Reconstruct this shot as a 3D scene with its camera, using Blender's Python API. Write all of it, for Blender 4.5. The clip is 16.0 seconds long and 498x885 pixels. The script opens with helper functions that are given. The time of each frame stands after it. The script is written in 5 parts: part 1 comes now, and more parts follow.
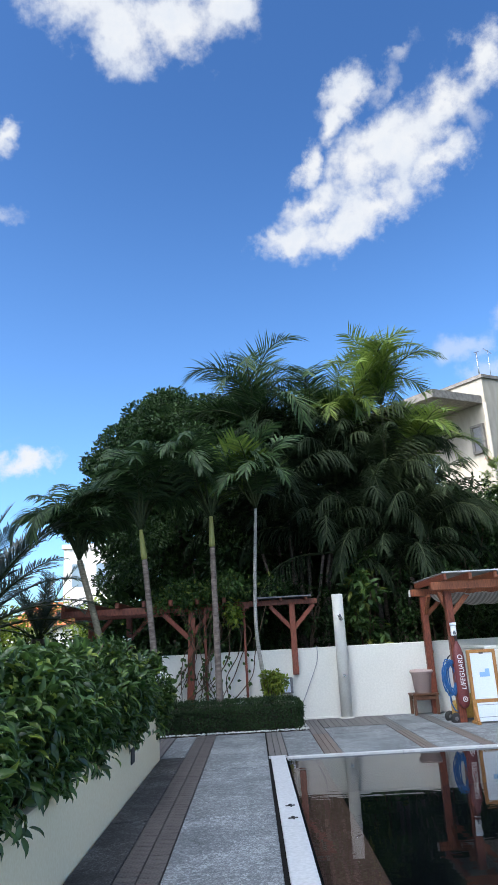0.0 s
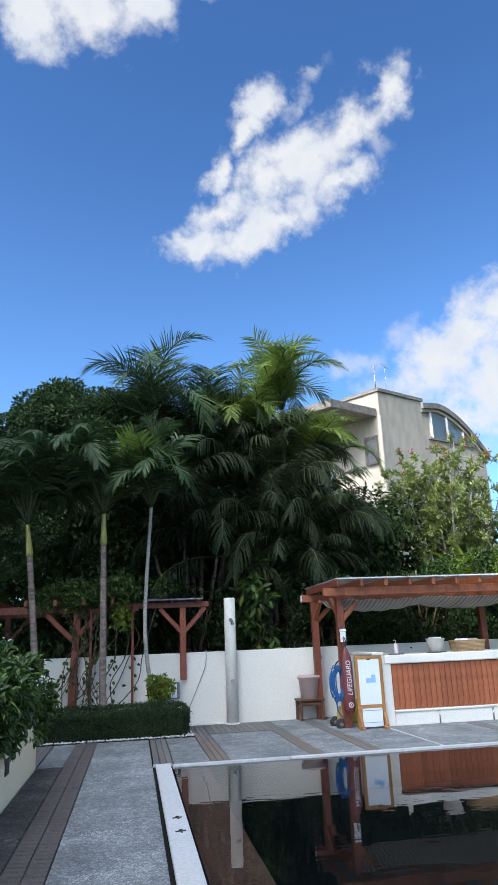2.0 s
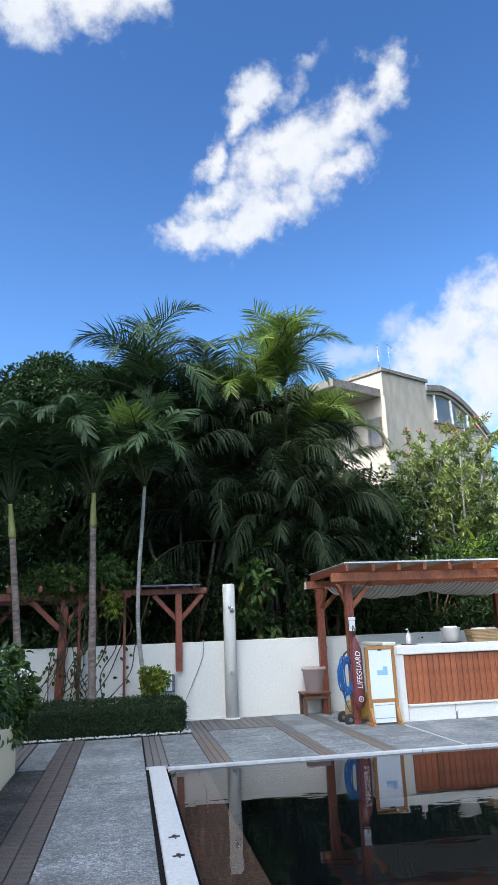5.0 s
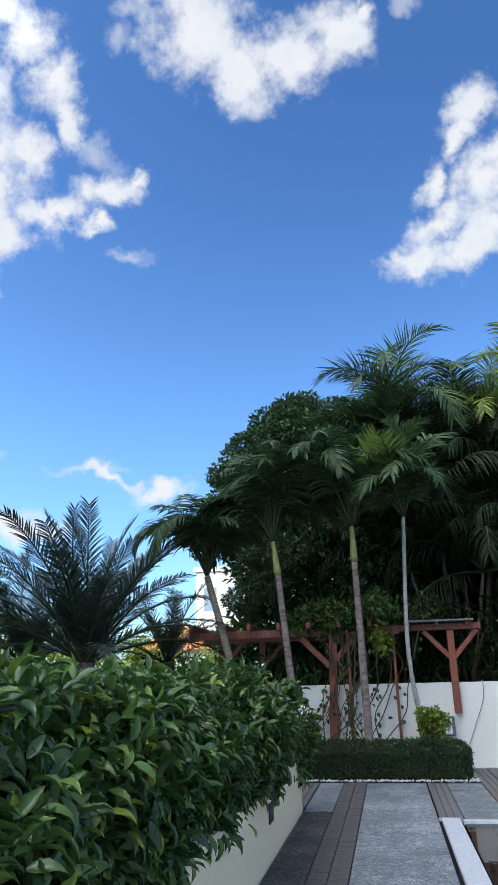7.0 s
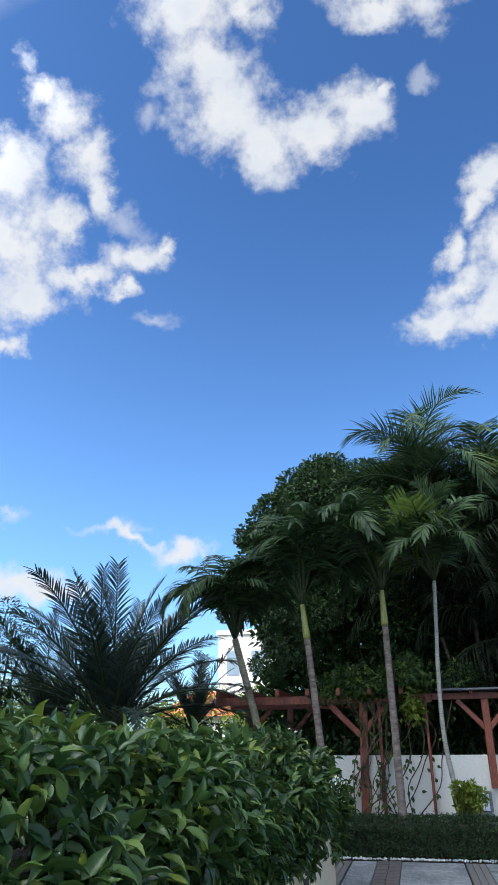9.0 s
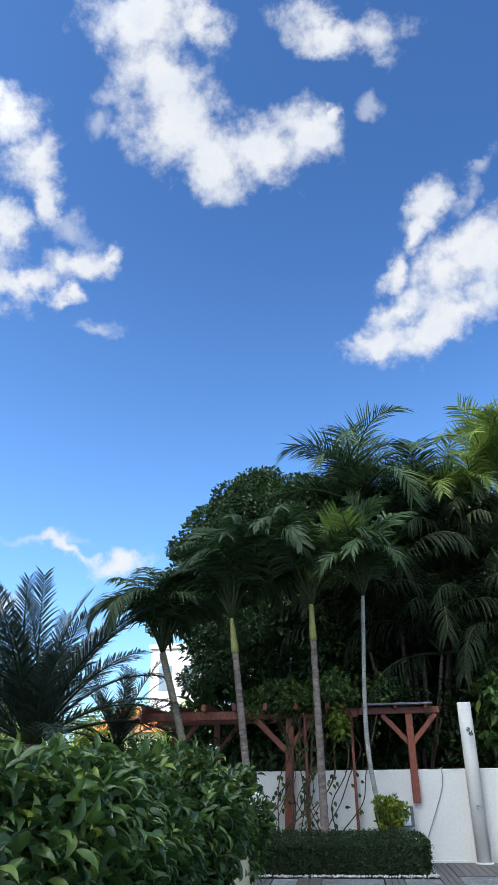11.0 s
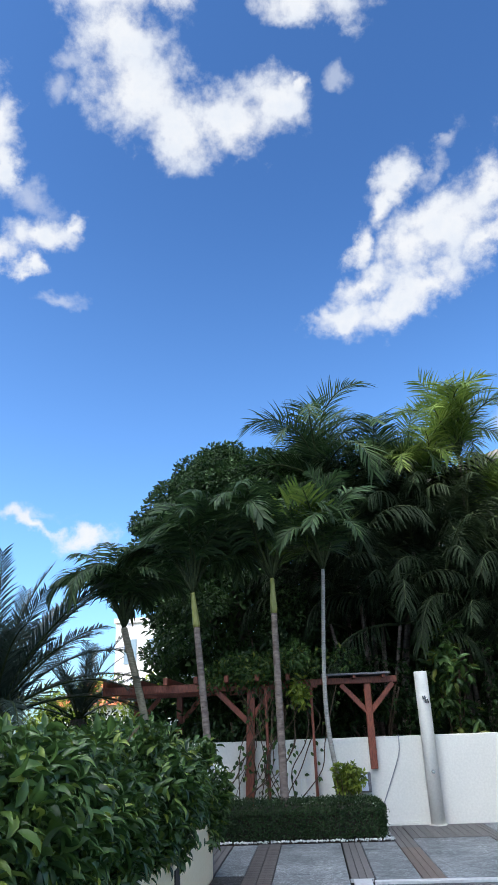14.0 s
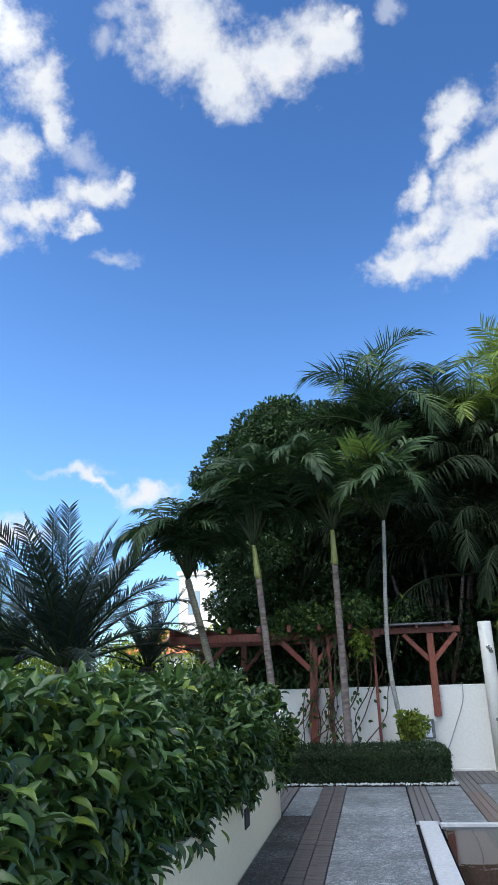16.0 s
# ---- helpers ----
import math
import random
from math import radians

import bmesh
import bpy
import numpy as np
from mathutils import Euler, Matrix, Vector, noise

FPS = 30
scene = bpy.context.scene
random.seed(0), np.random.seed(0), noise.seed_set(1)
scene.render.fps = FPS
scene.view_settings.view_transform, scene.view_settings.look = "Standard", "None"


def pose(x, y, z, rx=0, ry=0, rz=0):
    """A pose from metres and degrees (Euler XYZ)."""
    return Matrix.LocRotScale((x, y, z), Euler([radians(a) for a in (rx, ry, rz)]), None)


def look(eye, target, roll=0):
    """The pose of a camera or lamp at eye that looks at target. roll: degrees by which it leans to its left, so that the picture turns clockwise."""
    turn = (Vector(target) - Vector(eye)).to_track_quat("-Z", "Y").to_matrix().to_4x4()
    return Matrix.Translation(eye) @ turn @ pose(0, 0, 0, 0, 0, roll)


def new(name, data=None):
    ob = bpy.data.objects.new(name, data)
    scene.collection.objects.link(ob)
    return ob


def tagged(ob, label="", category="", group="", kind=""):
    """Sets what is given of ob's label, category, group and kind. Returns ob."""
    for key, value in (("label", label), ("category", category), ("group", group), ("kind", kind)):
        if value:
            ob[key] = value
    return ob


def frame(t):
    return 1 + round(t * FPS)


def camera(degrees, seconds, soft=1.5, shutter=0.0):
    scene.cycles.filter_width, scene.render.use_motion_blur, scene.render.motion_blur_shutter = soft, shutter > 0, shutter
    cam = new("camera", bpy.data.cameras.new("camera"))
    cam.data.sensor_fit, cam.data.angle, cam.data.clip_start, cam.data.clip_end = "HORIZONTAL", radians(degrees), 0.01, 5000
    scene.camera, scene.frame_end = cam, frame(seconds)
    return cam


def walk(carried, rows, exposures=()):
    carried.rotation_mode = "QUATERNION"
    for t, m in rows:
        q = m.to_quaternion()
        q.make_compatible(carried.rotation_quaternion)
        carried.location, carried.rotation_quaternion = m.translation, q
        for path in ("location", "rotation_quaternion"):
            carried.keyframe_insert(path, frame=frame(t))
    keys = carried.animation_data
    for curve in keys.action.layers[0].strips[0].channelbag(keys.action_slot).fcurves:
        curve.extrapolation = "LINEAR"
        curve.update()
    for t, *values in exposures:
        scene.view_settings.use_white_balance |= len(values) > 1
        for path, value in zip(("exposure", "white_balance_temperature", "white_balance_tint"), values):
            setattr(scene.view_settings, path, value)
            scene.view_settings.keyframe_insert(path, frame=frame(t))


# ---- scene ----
cam = camera(39.4, 16.0, 0.8)
PATH = [
    (0, (0.378, -0.571, 1.429), (0.398, 1.352, 1.978), -3.2),
    (0.5, (0.433, -0.562, 1.438), (0.507, 1.369, 1.956), -3.1),
    (1, (0.426, -0.503, 1.432), (0.606, 1.42, 1.95), -2.6),
    (1.5, (0.323, -0.384, 1.439), (0.59, 1.526, 1.971), -2.3),
    (2, (0.265, -0.28, 1.422), (0.589, 1.616, 1.969), -2.4),
    (2.5, (0.275, -0.122, 1.423), (0.634, 1.766, 1.976), -2.3),
    (3, (0.297, 0.04, 1.421), (0.68, 1.923, 1.976), -2.5),
    (5.5, (0.298, 0.807, 1.423), (0.598, 2.717, 1.939), -2.3),
    (6, (0.244, 0.89, 1.445), (0.355, 2.811, 1.99), -2.2),
    (6.5, (0.174, 0.919, 1.444), (0.072, 2.828, 2.03), -1.8),
    (7, (0.121, 0.908, 1.429), (-0.218, 2.774, 2.065), -1.5),
    (7.5, (0.091, 0.853, 1.423), (-0.362, 2.678, 2.103), -1.0),
    (8, (0.055, 0.806, 1.419), (-0.412, 2.609, 2.148), -0.9),
    (8.5, (0.03, 0.78, 1.414), (-0.401, 2.574, 2.185), -0.8),
    (9, (0.029, 0.787, 1.412), (-0.358, 2.58, 2.211), -0.5),
    (9.5, (0.056, 0.838, 1.408), (-0.28, 2.628, 2.235), -0.1),
    (10, (0.08, 0.861, 1.406), (-0.2, 2.652, 2.25), -0.1),
    (12.5, (0.213, 0.898, 1.421), (0.031, 2.727, 2.21), -1.7),
    (13, (0.223, 0.909, 1.421), (0.053, 2.745, 2.198), -1.7),
    (13.5, (0.222, 0.902, 1.426), (0.072, 2.742, 2.196), -2.0),
    (14, (0.21, 0.905, 1.434), (0.084, 2.751, 2.196), -2.2),
    (14.5, (0.219, 0.915, 1.432), (0.104, 2.764, 2.185), -2.4),
    (15, (0.218, 0.92, 1.432), (0.081, 2.775, 2.167), -2.3),
    (15.5, (0.205, 0.93, 1.437), (0.008, 2.795, 2.134), -2.2),
    (16, (0.192, 0.926, 1.436), (-0.105, 2.796, 2.079), -1.8),
]
walk(cam, [(t, look(eye, aim, lean)) for t, eye, aim, lean in PATH], exposures=tuple((t, e, 6340, 10) for t, e in ((0.0, 0.12), (3.0, 0.06), (5.5, 0.21), (6.5, 0.18), (8.0, 0.02), (10.0, 0.08), (12.5, 0.12), (14.5, 0.16), (16.0, 0.12))))

# ---- world, sun ----
SUN_DIR = Vector((-0.664, -0.377, 0.643)).normalized()
world = bpy.data.worlds.new("sky")
scene.world = world
world.use_nodes = True
wn, wl = world.node_tree.nodes, world.node_tree.links
wn.clear()


def wmath(op, a, b=None, c=None):
    n = wn.new("ShaderNodeMath")
    n.operation = op
    for k, v in enumerate((a, b, c)):
        if v is None:
            continue
        if isinstance(v, (int, float)):
            n.inputs[k].default_value = v
        else:
            wl.new(v, n.inputs[k])
    return n.outputs[0]


sky = wn.new("ShaderNodeTexSky")
sky.sky_type = "NISHITA"
sky.sun_disc = False
sky.sun_elevation = math.asin(SUN_DIR.z)
sky.sun_rotation = math.atan2(SUN_DIR.x, SUN_DIR.y) % (2 * math.pi)
sky.air_density, sky.dust_density, sky.ozone_density = 1.0, 1.3, 2.0
tc = wn.new("ShaderNodeTexCoord")
sep = wn.new("ShaderNodeSeparateXYZ")
wl.new(tc.outputs["Generated"], sep.inputs[0])
az = wmath("MULTIPLY", wmath("ARCTAN2", sep.outputs[0], sep.outputs[1]), 57.2958)
el = wmath("MULTIPLY", wmath("ARCSINE", sep.outputs[2]), 57.2958)


def wnoise(scale, detail, rough=0.6, stretch=(1, 1, 1)):
    mp = wn.new("ShaderNodeMapping")
    mp.inputs["Scale"].default_value = stretch
    wl.new(tc.outputs["Generated"], mp.inputs[0])
    n = wn.new("ShaderNodeTexNoise")
    n.inputs["Scale"].default_value, n.inputs["Detail"].default_value, n.inputs["Roughness"].default_value = scale, detail, rough
    wl.new(mp.outputs[0], n.inputs["Vector"])
    return n


warp = wnoise(16, 8, 0.6)
wsep = wn.new("ShaderNodeSeparateColor")
wl.new(warp.outputs["Color"], wsep.inputs[0])
uu = wmath("ADD", az, wmath("MULTIPLY", wmath("SUBTRACT", wsep.outputs[0], 0.5), 6.5))
vv = wmath("ADD", el, wmath("MULTIPLY", wmath("SUBTRACT", wsep.outputs[1], 0.5), 4.5))
uv = wn.new("ShaderNodeCombineXYZ")
wl.new(uu, uv.inputs[0])
wl.new(vv, uv.inputs[1])
# clouds: azimuth, elevation, half width, half height, turn (degrees)
CLOUD_SLANT = [(5.7, 31.6, 2.5, 0.9, 0.6), (10.2, 32, 4.2, 1.4, 7.7), (8.1, 34.1, 2.8, 1.3, 24.3), (13.7, 33.3, 3.7, 1.6, 11), (16.5, 37.7, 4.5, 2.2, 15.3), (19.3, 35.8, 2.3, 1.2, 9.8), (21.3, 39.4, 3, 1.7, 18.5), (24.9, 41.6, 2, 1.6, 18.3), (8.3, 37.6, 1.8, 1, 36.3), (11.5, 41.5, 2.1, 1.1, 25.3), (10.6, 39.6, 1.7, 1.1, 48.9), (12.6, 36.5, 3.3, 1.8, 18.2), (14.7, 38.8, 2.6, 1.3, 17.2)]
CLOUD_HIGH = [(-18.5, 55.3, 6.2, 1.8, 2.6), (-17.1, 52.6, 3.9, 2.1, 1.8), (-14.5, 49.2, 5.3, 2.4, -8), (-10.1, 46.8, 4.6, 1.9, -7.8), (-4.5, 47, 4.9, 2, 0.7), (0.1, 48.7, 2.9, 1.6, 0.2), (2.9, 49.4, 1.4, 0.6, 12.5), (-12.5, 55.4, 2.8, 1, 0), (4.5, 54.5, 5.5, 1.1, -8.1)]
CLOUD_TOWER = [(-34.6, 48.4, 2.1, 0.9, 1.5), (-31.7, 47.2, 2.5, 1.6, 4.2), (-29.2, 44.9, 2.3, 2, 5.3), (-27.6, 42.1, 1.6, 1.1, -81.4), (-37.1, 42.4, 3.1, 2.7, 10.5), (-34.7, 37.2, 4.3, 3.9, 11.2), (-30.6, 39.6, 1.9, 1.4, -80.4), (-32.9, 33.2, 2.7, 1.7, 9.5), (-34.1, 29.8, 1.4, 0.8, 9.4)]
CLOUD_TAIL = [(-28.2, 36, 2.9, 1, 15.1), (-23.7, 37.6, 2.6, 1.1, 15.4), (-21, 38.9, 1.5, 0.7, 26.9), (-24.6, 35.4, 1.2, 0.6, 5.5)]
CLOUD_LOW = [(-17.5, 14.3, 2.1, 0.7, 5.5), (-30.6, 11.4, 4.2, 1.1, 2.9), (-21.8, 15.4, 2.3, 0.5, -21.9), (30.1, 23.2, 3.4, 2.3, 7.6), (26.6, 21.3, 3.8, 2.1, 20.3), (30.8, 18.5, 3.5, 3.5, -56.4), (32.2, 24.3, 2.7, 1.8, 6.1), (27.9, 16.7, 2.7, 1.8, -7.1)]
WISP_HIGH = [(-23.3, 48.5, 1.5, 1.2, 2.7), (-22, 50.5, 1.4, 0.7, 4.2), (7.8, 49.4, 1.3, 0.7, -1.3), (-20.8, 33.4, 1.6, 0.6, 3.6), (-25.1, 40.3, 2, 1, -12.8), (-37, 49.7, 0.8, 0.7, -0.3), (17, 43, 2.1, 0.5, 18.3), (14.9, 41.7, 2, 0.6, 23.4), (23.3, 38.5, 1.6, 1.2, 82)]
WISP_LOW = [(-23.5, 16.2, 3.5, 0.5, -2.2), (-31.9, 16.7, 1.1, 0.5, 4.5), (-27.7, 12.3, 1.2, 0.3, 2.6), (23.5, 23.1, 2.2, 1, 6.6), (19.2, 21.8, 2.1, 0.9, 3.9), (21.2, 19.7, 1.9, 0.9, 13)]


def cloud_field(rows):
    total = None
    for u0, v0, a, b, r in rows:
        mp = wn.new("ShaderNodeMapping")
        mp.vector_type = "TEXTURE"
        mp.inputs["Location"].default_value = (u0, v0, 0)
        mp.inputs["Rotation"].default_value = (0, 0, radians(r))
        mp.inputs["Scale"].default_value = (a, b, 1)
        wl.new(uv.outputs[0], mp.inputs[0])
        ln = wn.new("ShaderNodeVectorMath")
        ln.operation = "LENGTH"
        wl.new(mp.outputs[0], ln.inputs[0])
        total = ln.outputs["Value"] if total is None else wmath("SMOOTH_MIN", total, ln.outputs["Value"], 0.25)
    return total


fluff = wnoise(19, 10, 0.62)
fl = wmath("MULTIPLY", wmath("SUBTRACT", fluff.outputs[0], 0.5), 3.3)


def soft(field, hi, lo, top):
    m = wn.new("ShaderNodeMapRange")
    m.interpolation_type = "SMOOTHSTEP"
    for k, v in ((1, hi), (2, lo), (3, 0.0), (4, top)):
        m.inputs[k].default_value = v
    wl.new(wmath("ADD", field, fl), m.inputs[0])
    return m.outputs[0]


dense = soft(cloud_field(CLOUD_HIGH + CLOUD_SLANT + CLOUD_TOWER + CLOUD_TAIL + CLOUD_LOW), 1.65, 0.25, 0.97)
thin = soft(cloud_field(WISP_HIGH + WISP_LOW), 1.5, 0.0, 0.46)
# scattered unseen clouds added over the rest of the sky as fill light
rest = wnoise(3.2, 8, 0.6, (1, 1, 1.8))
away = wn.new("ShaderNodeMapRange")
for k, v in ((1, 0.48), (2, 0.25), (3, 0.0), (4, 1.0)):
    away.inputs[k].default_value = v
wl.new(sep.outputs[1], away.inputs[0])
cover = wn.new("ShaderNodeMapRange")
cover.interpolation_type = "SMOOTHSTEP"
for k, v in ((1, 0.45), (2, 0.60), (3, 0.0), (4, 1.0)):
    cover.inputs[k].default_value = v
wl.new(rest.outputs[0], cover.inputs[0])
alpha = wmath("MAXIMUM", wmath("MAXIMUM", dense, thin), wmath("MULTIPLY", cover.outputs[0], away.outputs[0]))
tint = wn.new("ShaderNodeMix")
tint.data_type = "RGBA"
tint.blend_type = "MULTIPLY"
tint.inputs["Factor"].default_value = 1.0
haze = wn.new("ShaderNodeMapRange")
haze.interpolation_type = "SMOOTHSTEP"
for k, v in ((1, 2.0), (2, 46.0), (3, 1.0), (4, 0.0)):
    haze.inputs[k].default_value = v
wl.new(el, haze.inputs[0])
air = wn.new("ShaderNodeMix")
air.data_type = "RGBA"
air.inputs["A"].default_value, air.inputs["B"].default_value = (0.98, 0.96, 0.96, 1), (1.98, 1.66, 1.47, 1)
wl.new(haze.outputs[0], air.inputs["Factor"])
airlight = wn.new("ShaderNodeVectorMath")
airlight.operation = "MULTIPLY"
wl.new(sky.outputs[0], airlight.inputs[0])
wl.new(air.outputs["Result"], airlight.inputs[1])
wl.new(airlight.outputs[0], tint.inputs["A"])
tint.inputs["B"].default_value = (0.555, 0.94, 1.37, 1)
bg_sky, bg_cloud = wn.new("ShaderNodeBackground"), wn.new("ShaderNodeBackground")
bg_sky.inputs["Strength"].default_value = 0.15
wl.new(tint.outputs["Result"], bg_sky.inputs["Color"])
shade = wn.new("ShaderNodeValToRGB")
shade.color_ramp.elements[0].position, shade.color_ramp.elements[0].color = 0.3, (0.85, 0.90, 0.97, 1)
shade.color_ramp.elements[1].position, shade.color_ramp.elements[1].color = 0.55, (0.98, 0.99, 1.0, 1)
wl.new(fluff.outputs[0], shade.inputs[0])
wl.new(shade.outputs[0], bg_cloud.inputs["Color"])
# clouds brighten towards the sun; the unseen ones light the shaded terrace
dot = wn.new("ShaderNodeVectorMath")
dot.operation = "DOT_PRODUCT"
wl.new(tc.outputs["Generated"], dot.inputs[0])
dot.inputs[1].default_value = SUN_DIR
lobe = wmath("POWER", wmath("MAXIMUM", wmath("MULTIPLY_ADD", dot.outputs["Value"], 1.667, -0.667), 0.0), 3.0)
wl.new(wmath("MULTIPLY_ADD", lobe, 34.0, 0.87), bg_cloud.inputs["Strength"])
mixer, wout = wn.new("ShaderNodeMixShader"), wn.new("ShaderNodeOutputWorld")
wl.new(alpha, mixer.inputs[0])
wl.new(bg_sky.outputs[0], mixer.inputs[1])
wl.new(bg_cloud.outputs[0], mixer.inputs[2])
wl.new(mixer.outputs[0], wout.inputs[0])

sun = new("sun", bpy.data.lights.new("sun", "SUN"))
sun.data.energy, sun.data.angle, sun.data.color = 4.5, radians(0.5), (1.0, 0.94, 0.84)
sun.matrix_world = look(SUN_DIR * 80, (0, 0, 0))


# ---- materials ----
def material(name):
    m = bpy.data.materials.new(name)
    m.use_nodes = True
    return m, m.node_tree.nodes, m.node_tree.links, m.node_tree.nodes["Principled BSDF"]


def surface(name, dark, light, scale=6.0, grain=60.0, rough=0.7, bump=0.2, metal=0.0, stretch=(1, 1, 1), stain=0.25, per_piece=0.0, spec=0.5, wave=None):
    """A weathered surface: large stains, fine grain and relief, in object space."""
    m, n, l, b = material(name)
    co = n.new("ShaderNodeTexCoord")
    mp = n.new("ShaderNodeMapping")
    mp.inputs["Scale"].default_value = stretch
    l.new(co.outputs["Object"], mp.inputs[0])
    big, fine = n.new("ShaderNodeTexNoise"), n.new("ShaderNodeTexNoise")
    for t, s, d in ((big, scale, 4), (fine, grain, 3)):
        t.inputs["Scale"].default_value, t.inputs["Detail"].default_value = s, d
        l.new(mp.outputs[0], t.inputs["Vector"])
    ad = n.new("ShaderNodeMath")
    ad.operation = "MULTIPLY_ADD"
    ad.inputs[1].default_value = stain * 2
    l.new(big.outputs[0], ad.inputs[0])
    sc = n.new("ShaderNodeMath")
    sc.operation = "MULTIPLY_ADD"
    sc.inputs[1].default_value, sc.inputs[2].default_value = 1.7, -0.35 - stain
    l.new(fine.outputs[0], sc.inputs[0])
    l.new(sc.outputs[0], ad.inputs[2])
    last = ad.outputs[0]
    if per_piece:
        oi = n.new("ShaderNodeObjectInfo")
        pp = n.new("ShaderNodeMath")
        pp.operation = "MULTIPLY_ADD"
        pp.inputs[1].default_value = per_piece
        l.new(oi.outputs["Random"], pp.inputs[0])
        l.new(last, pp.inputs[2])
        last = pp.outputs[0]
    rp = n.new("ShaderNodeValToRGB")
    rp.color_ramp.elements[0].position, rp.color_ramp.elements[0].color = 0.2, (*dark, 1)
    rp.color_ramp.elements[1].position, rp.color_ramp.elements[1].color = 0.85, (*light, 1)
    l.new(last, rp.inputs[0])
    l.new(rp.outputs[0], b.inputs["Base Color"])
    bp = n.new("ShaderNodeBump")
    bp.inputs["Strength"].default_value, bp.inputs["Distance"].default_value = bump, 0.01
    l.new(fine.outputs[0], bp.inputs["Height"])
    l.new(bp.outputs[0], b.inputs["Normal"])
    rr = n.new("ShaderNodeMapRange")
    rr.inputs[3].default_value, rr.inputs[4].default_value = max(0.02, rough - 0.12), min(1, rough + 0.12)
    l.new(big.outputs[0], rr.inputs[0])
    l.new(rr.outputs[0], b.inputs["Roughness"])
    b.inputs["Metallic"].default_value = metal
    b.inputs["Specular IOR Level"].default_value = spec
    return m


def leafy(name, dark, light, young=None, rough=0.48, glow=0.25, spec=0.3):
    """Leaves: each island its own green; light passes through."""
    m, n, l, b = material(name)
    g = n.new("ShaderNodeNewGeometry")
    rp = n.new("ShaderNodeValToRGB")
    rp.color_ramp.elements[0].color = (*dark, 1)
    rp.color_ramp.elements[1].position, rp.color_ramp.elements[1].color = 0.85, (*light, 1)
    if young:
        e = rp.color_ramp.elements.new(0.97)
        e.color = (*young, 1)
    l.new(g.outputs["Random Per Island"], rp.inputs[0])
    co = n.new("ShaderNodeTexCoord")
    tx = n.new("ShaderNodeTexNoise")
    tx.inputs["Scale"].default_value = 2.0
    l.new(co.outputs["Object"], tx.inputs["Vector"])
    hs = n.new("ShaderNodeHueSaturation")
    mr = n.new("ShaderNodeMapRange")
    mr.inputs[3].default_value, mr.inputs[4].default_value = 0.6, 1.4
    l.new(tx.outputs[0], mr.inputs[0])
    l.new(mr.outputs[0], hs.inputs["Value"])
    l.new(rp.outputs[0], hs.inputs["Color"])
    l.new(hs.outputs[0], b.inputs["Base Color"])
    b.inputs["Roughness"].default_value = rough
    b.inputs["Specular IOR Level"].default_value = spec
    tr = n.new("ShaderNodeBsdfTranslucent")
    l.new(hs.outputs[0], tr.inputs["Color"])
    mx = n.new("ShaderNodeMixShader")
    mx.inputs[0].default_value = glow
    l.new(b.outputs[0], mx.inputs[1])
    l.new(tr.outputs[0], mx.inputs[2])
    l.new(mx.outputs[0], n["Material Output"].inputs[0])
    return m


M_WALL = surface("white_render", (0.70, 0.685, 0.63), (0.78, 0.765, 0.705), 0.9, 30, 0.85, 0.08, stain=0.5)
M_CREAM = surface("cream_render", (0.88, 0.745, 0.475), (0.94, 0.82, 0.57), 1.2, 40, 0.85, 0.15, stain=0.12)


def aggregate(name, low, mid, high, patch):
    """Exposed aggregate: stone chips of many greys set in mottled cement."""
    m, n, l, b = material(name)
    co = n.new("ShaderNodeTexCoord")
    gm = n.new("ShaderNodeNewGeometry")
    chips, chips2, blot, fine = n.new("ShaderNodeTexVoronoi"), n.new("ShaderNodeTexVoronoi"), n.new("ShaderNodeTexNoise"), n.new("ShaderNodeTexNoise")
    chips.inputs["Scale"].default_value, chips2.inputs["Scale"].default_value = 90, 30
    blot.inputs["Scale"].default_value, blot.inputs["Detail"].default_value = 1.6, 6
    fine.inputs["Scale"].default_value, fine.inputs["Detail"].default_value = 9, 5
    for t in (chips, chips2, blot, fine):
        l.new(gm.outputs["Position"], t.inputs["Vector"])
    sep_ = n.new("ShaderNodeSeparateColor")
    l.new(chips.outputs["Color"], sep_.inputs[0])
    sep2 = n.new("ShaderNodeSeparateColor")
    l.new(chips2.outputs["Color"], sep2.inputs[0])

    def mad(a, k, c):
        q = n.new("ShaderNodeMath")
        q.operation = "MULTIPLY_ADD"
        l.new(a, q.inputs[0])
        q.inputs[1].default_value = k
        if isinstance(c, float):
            q.inputs[2].default_value = c
        else:
            l.new(c, q.inputs[2])
        return q.outputs[0]

    v = mad(sep_.outputs[0], 0.29, mad(sep2.outputs[1], 0.12, mad(blot.outputs[0], patch, mad(fine.outputs[0], 0.22, 0.0 - patch * 0.5))))
    rp = n.new("ShaderNodeValToRGB")
    rp.color_ramp.elements[0].position, rp.color_ramp.elements[0].color = 0.0, (*low, 1)
    rp.color_ramp.elements[1].position, rp.color_ramp.elements[1].color = 0.62, (*high, 1)
    e = rp.color_ramp.elements.new(0.34)
    e.color = (*mid, 1)
    l.new(v, rp.inputs[0])
    l.new(rp.outputs[0], b.inputs["Base Color"])
    bp = n.new("ShaderNodeBump")
    bp.inputs["Strength"].default_value, bp.inputs["Distance"].default_value = 0.7, 0.006
    l.new(chips.outputs["Distance"], bp.inputs["Height"])
    bp.invert = True
    l.new(bp.outputs[0], b.inputs["Normal"])
    b.inputs["Roughness"].default_value = 0.8
    return m


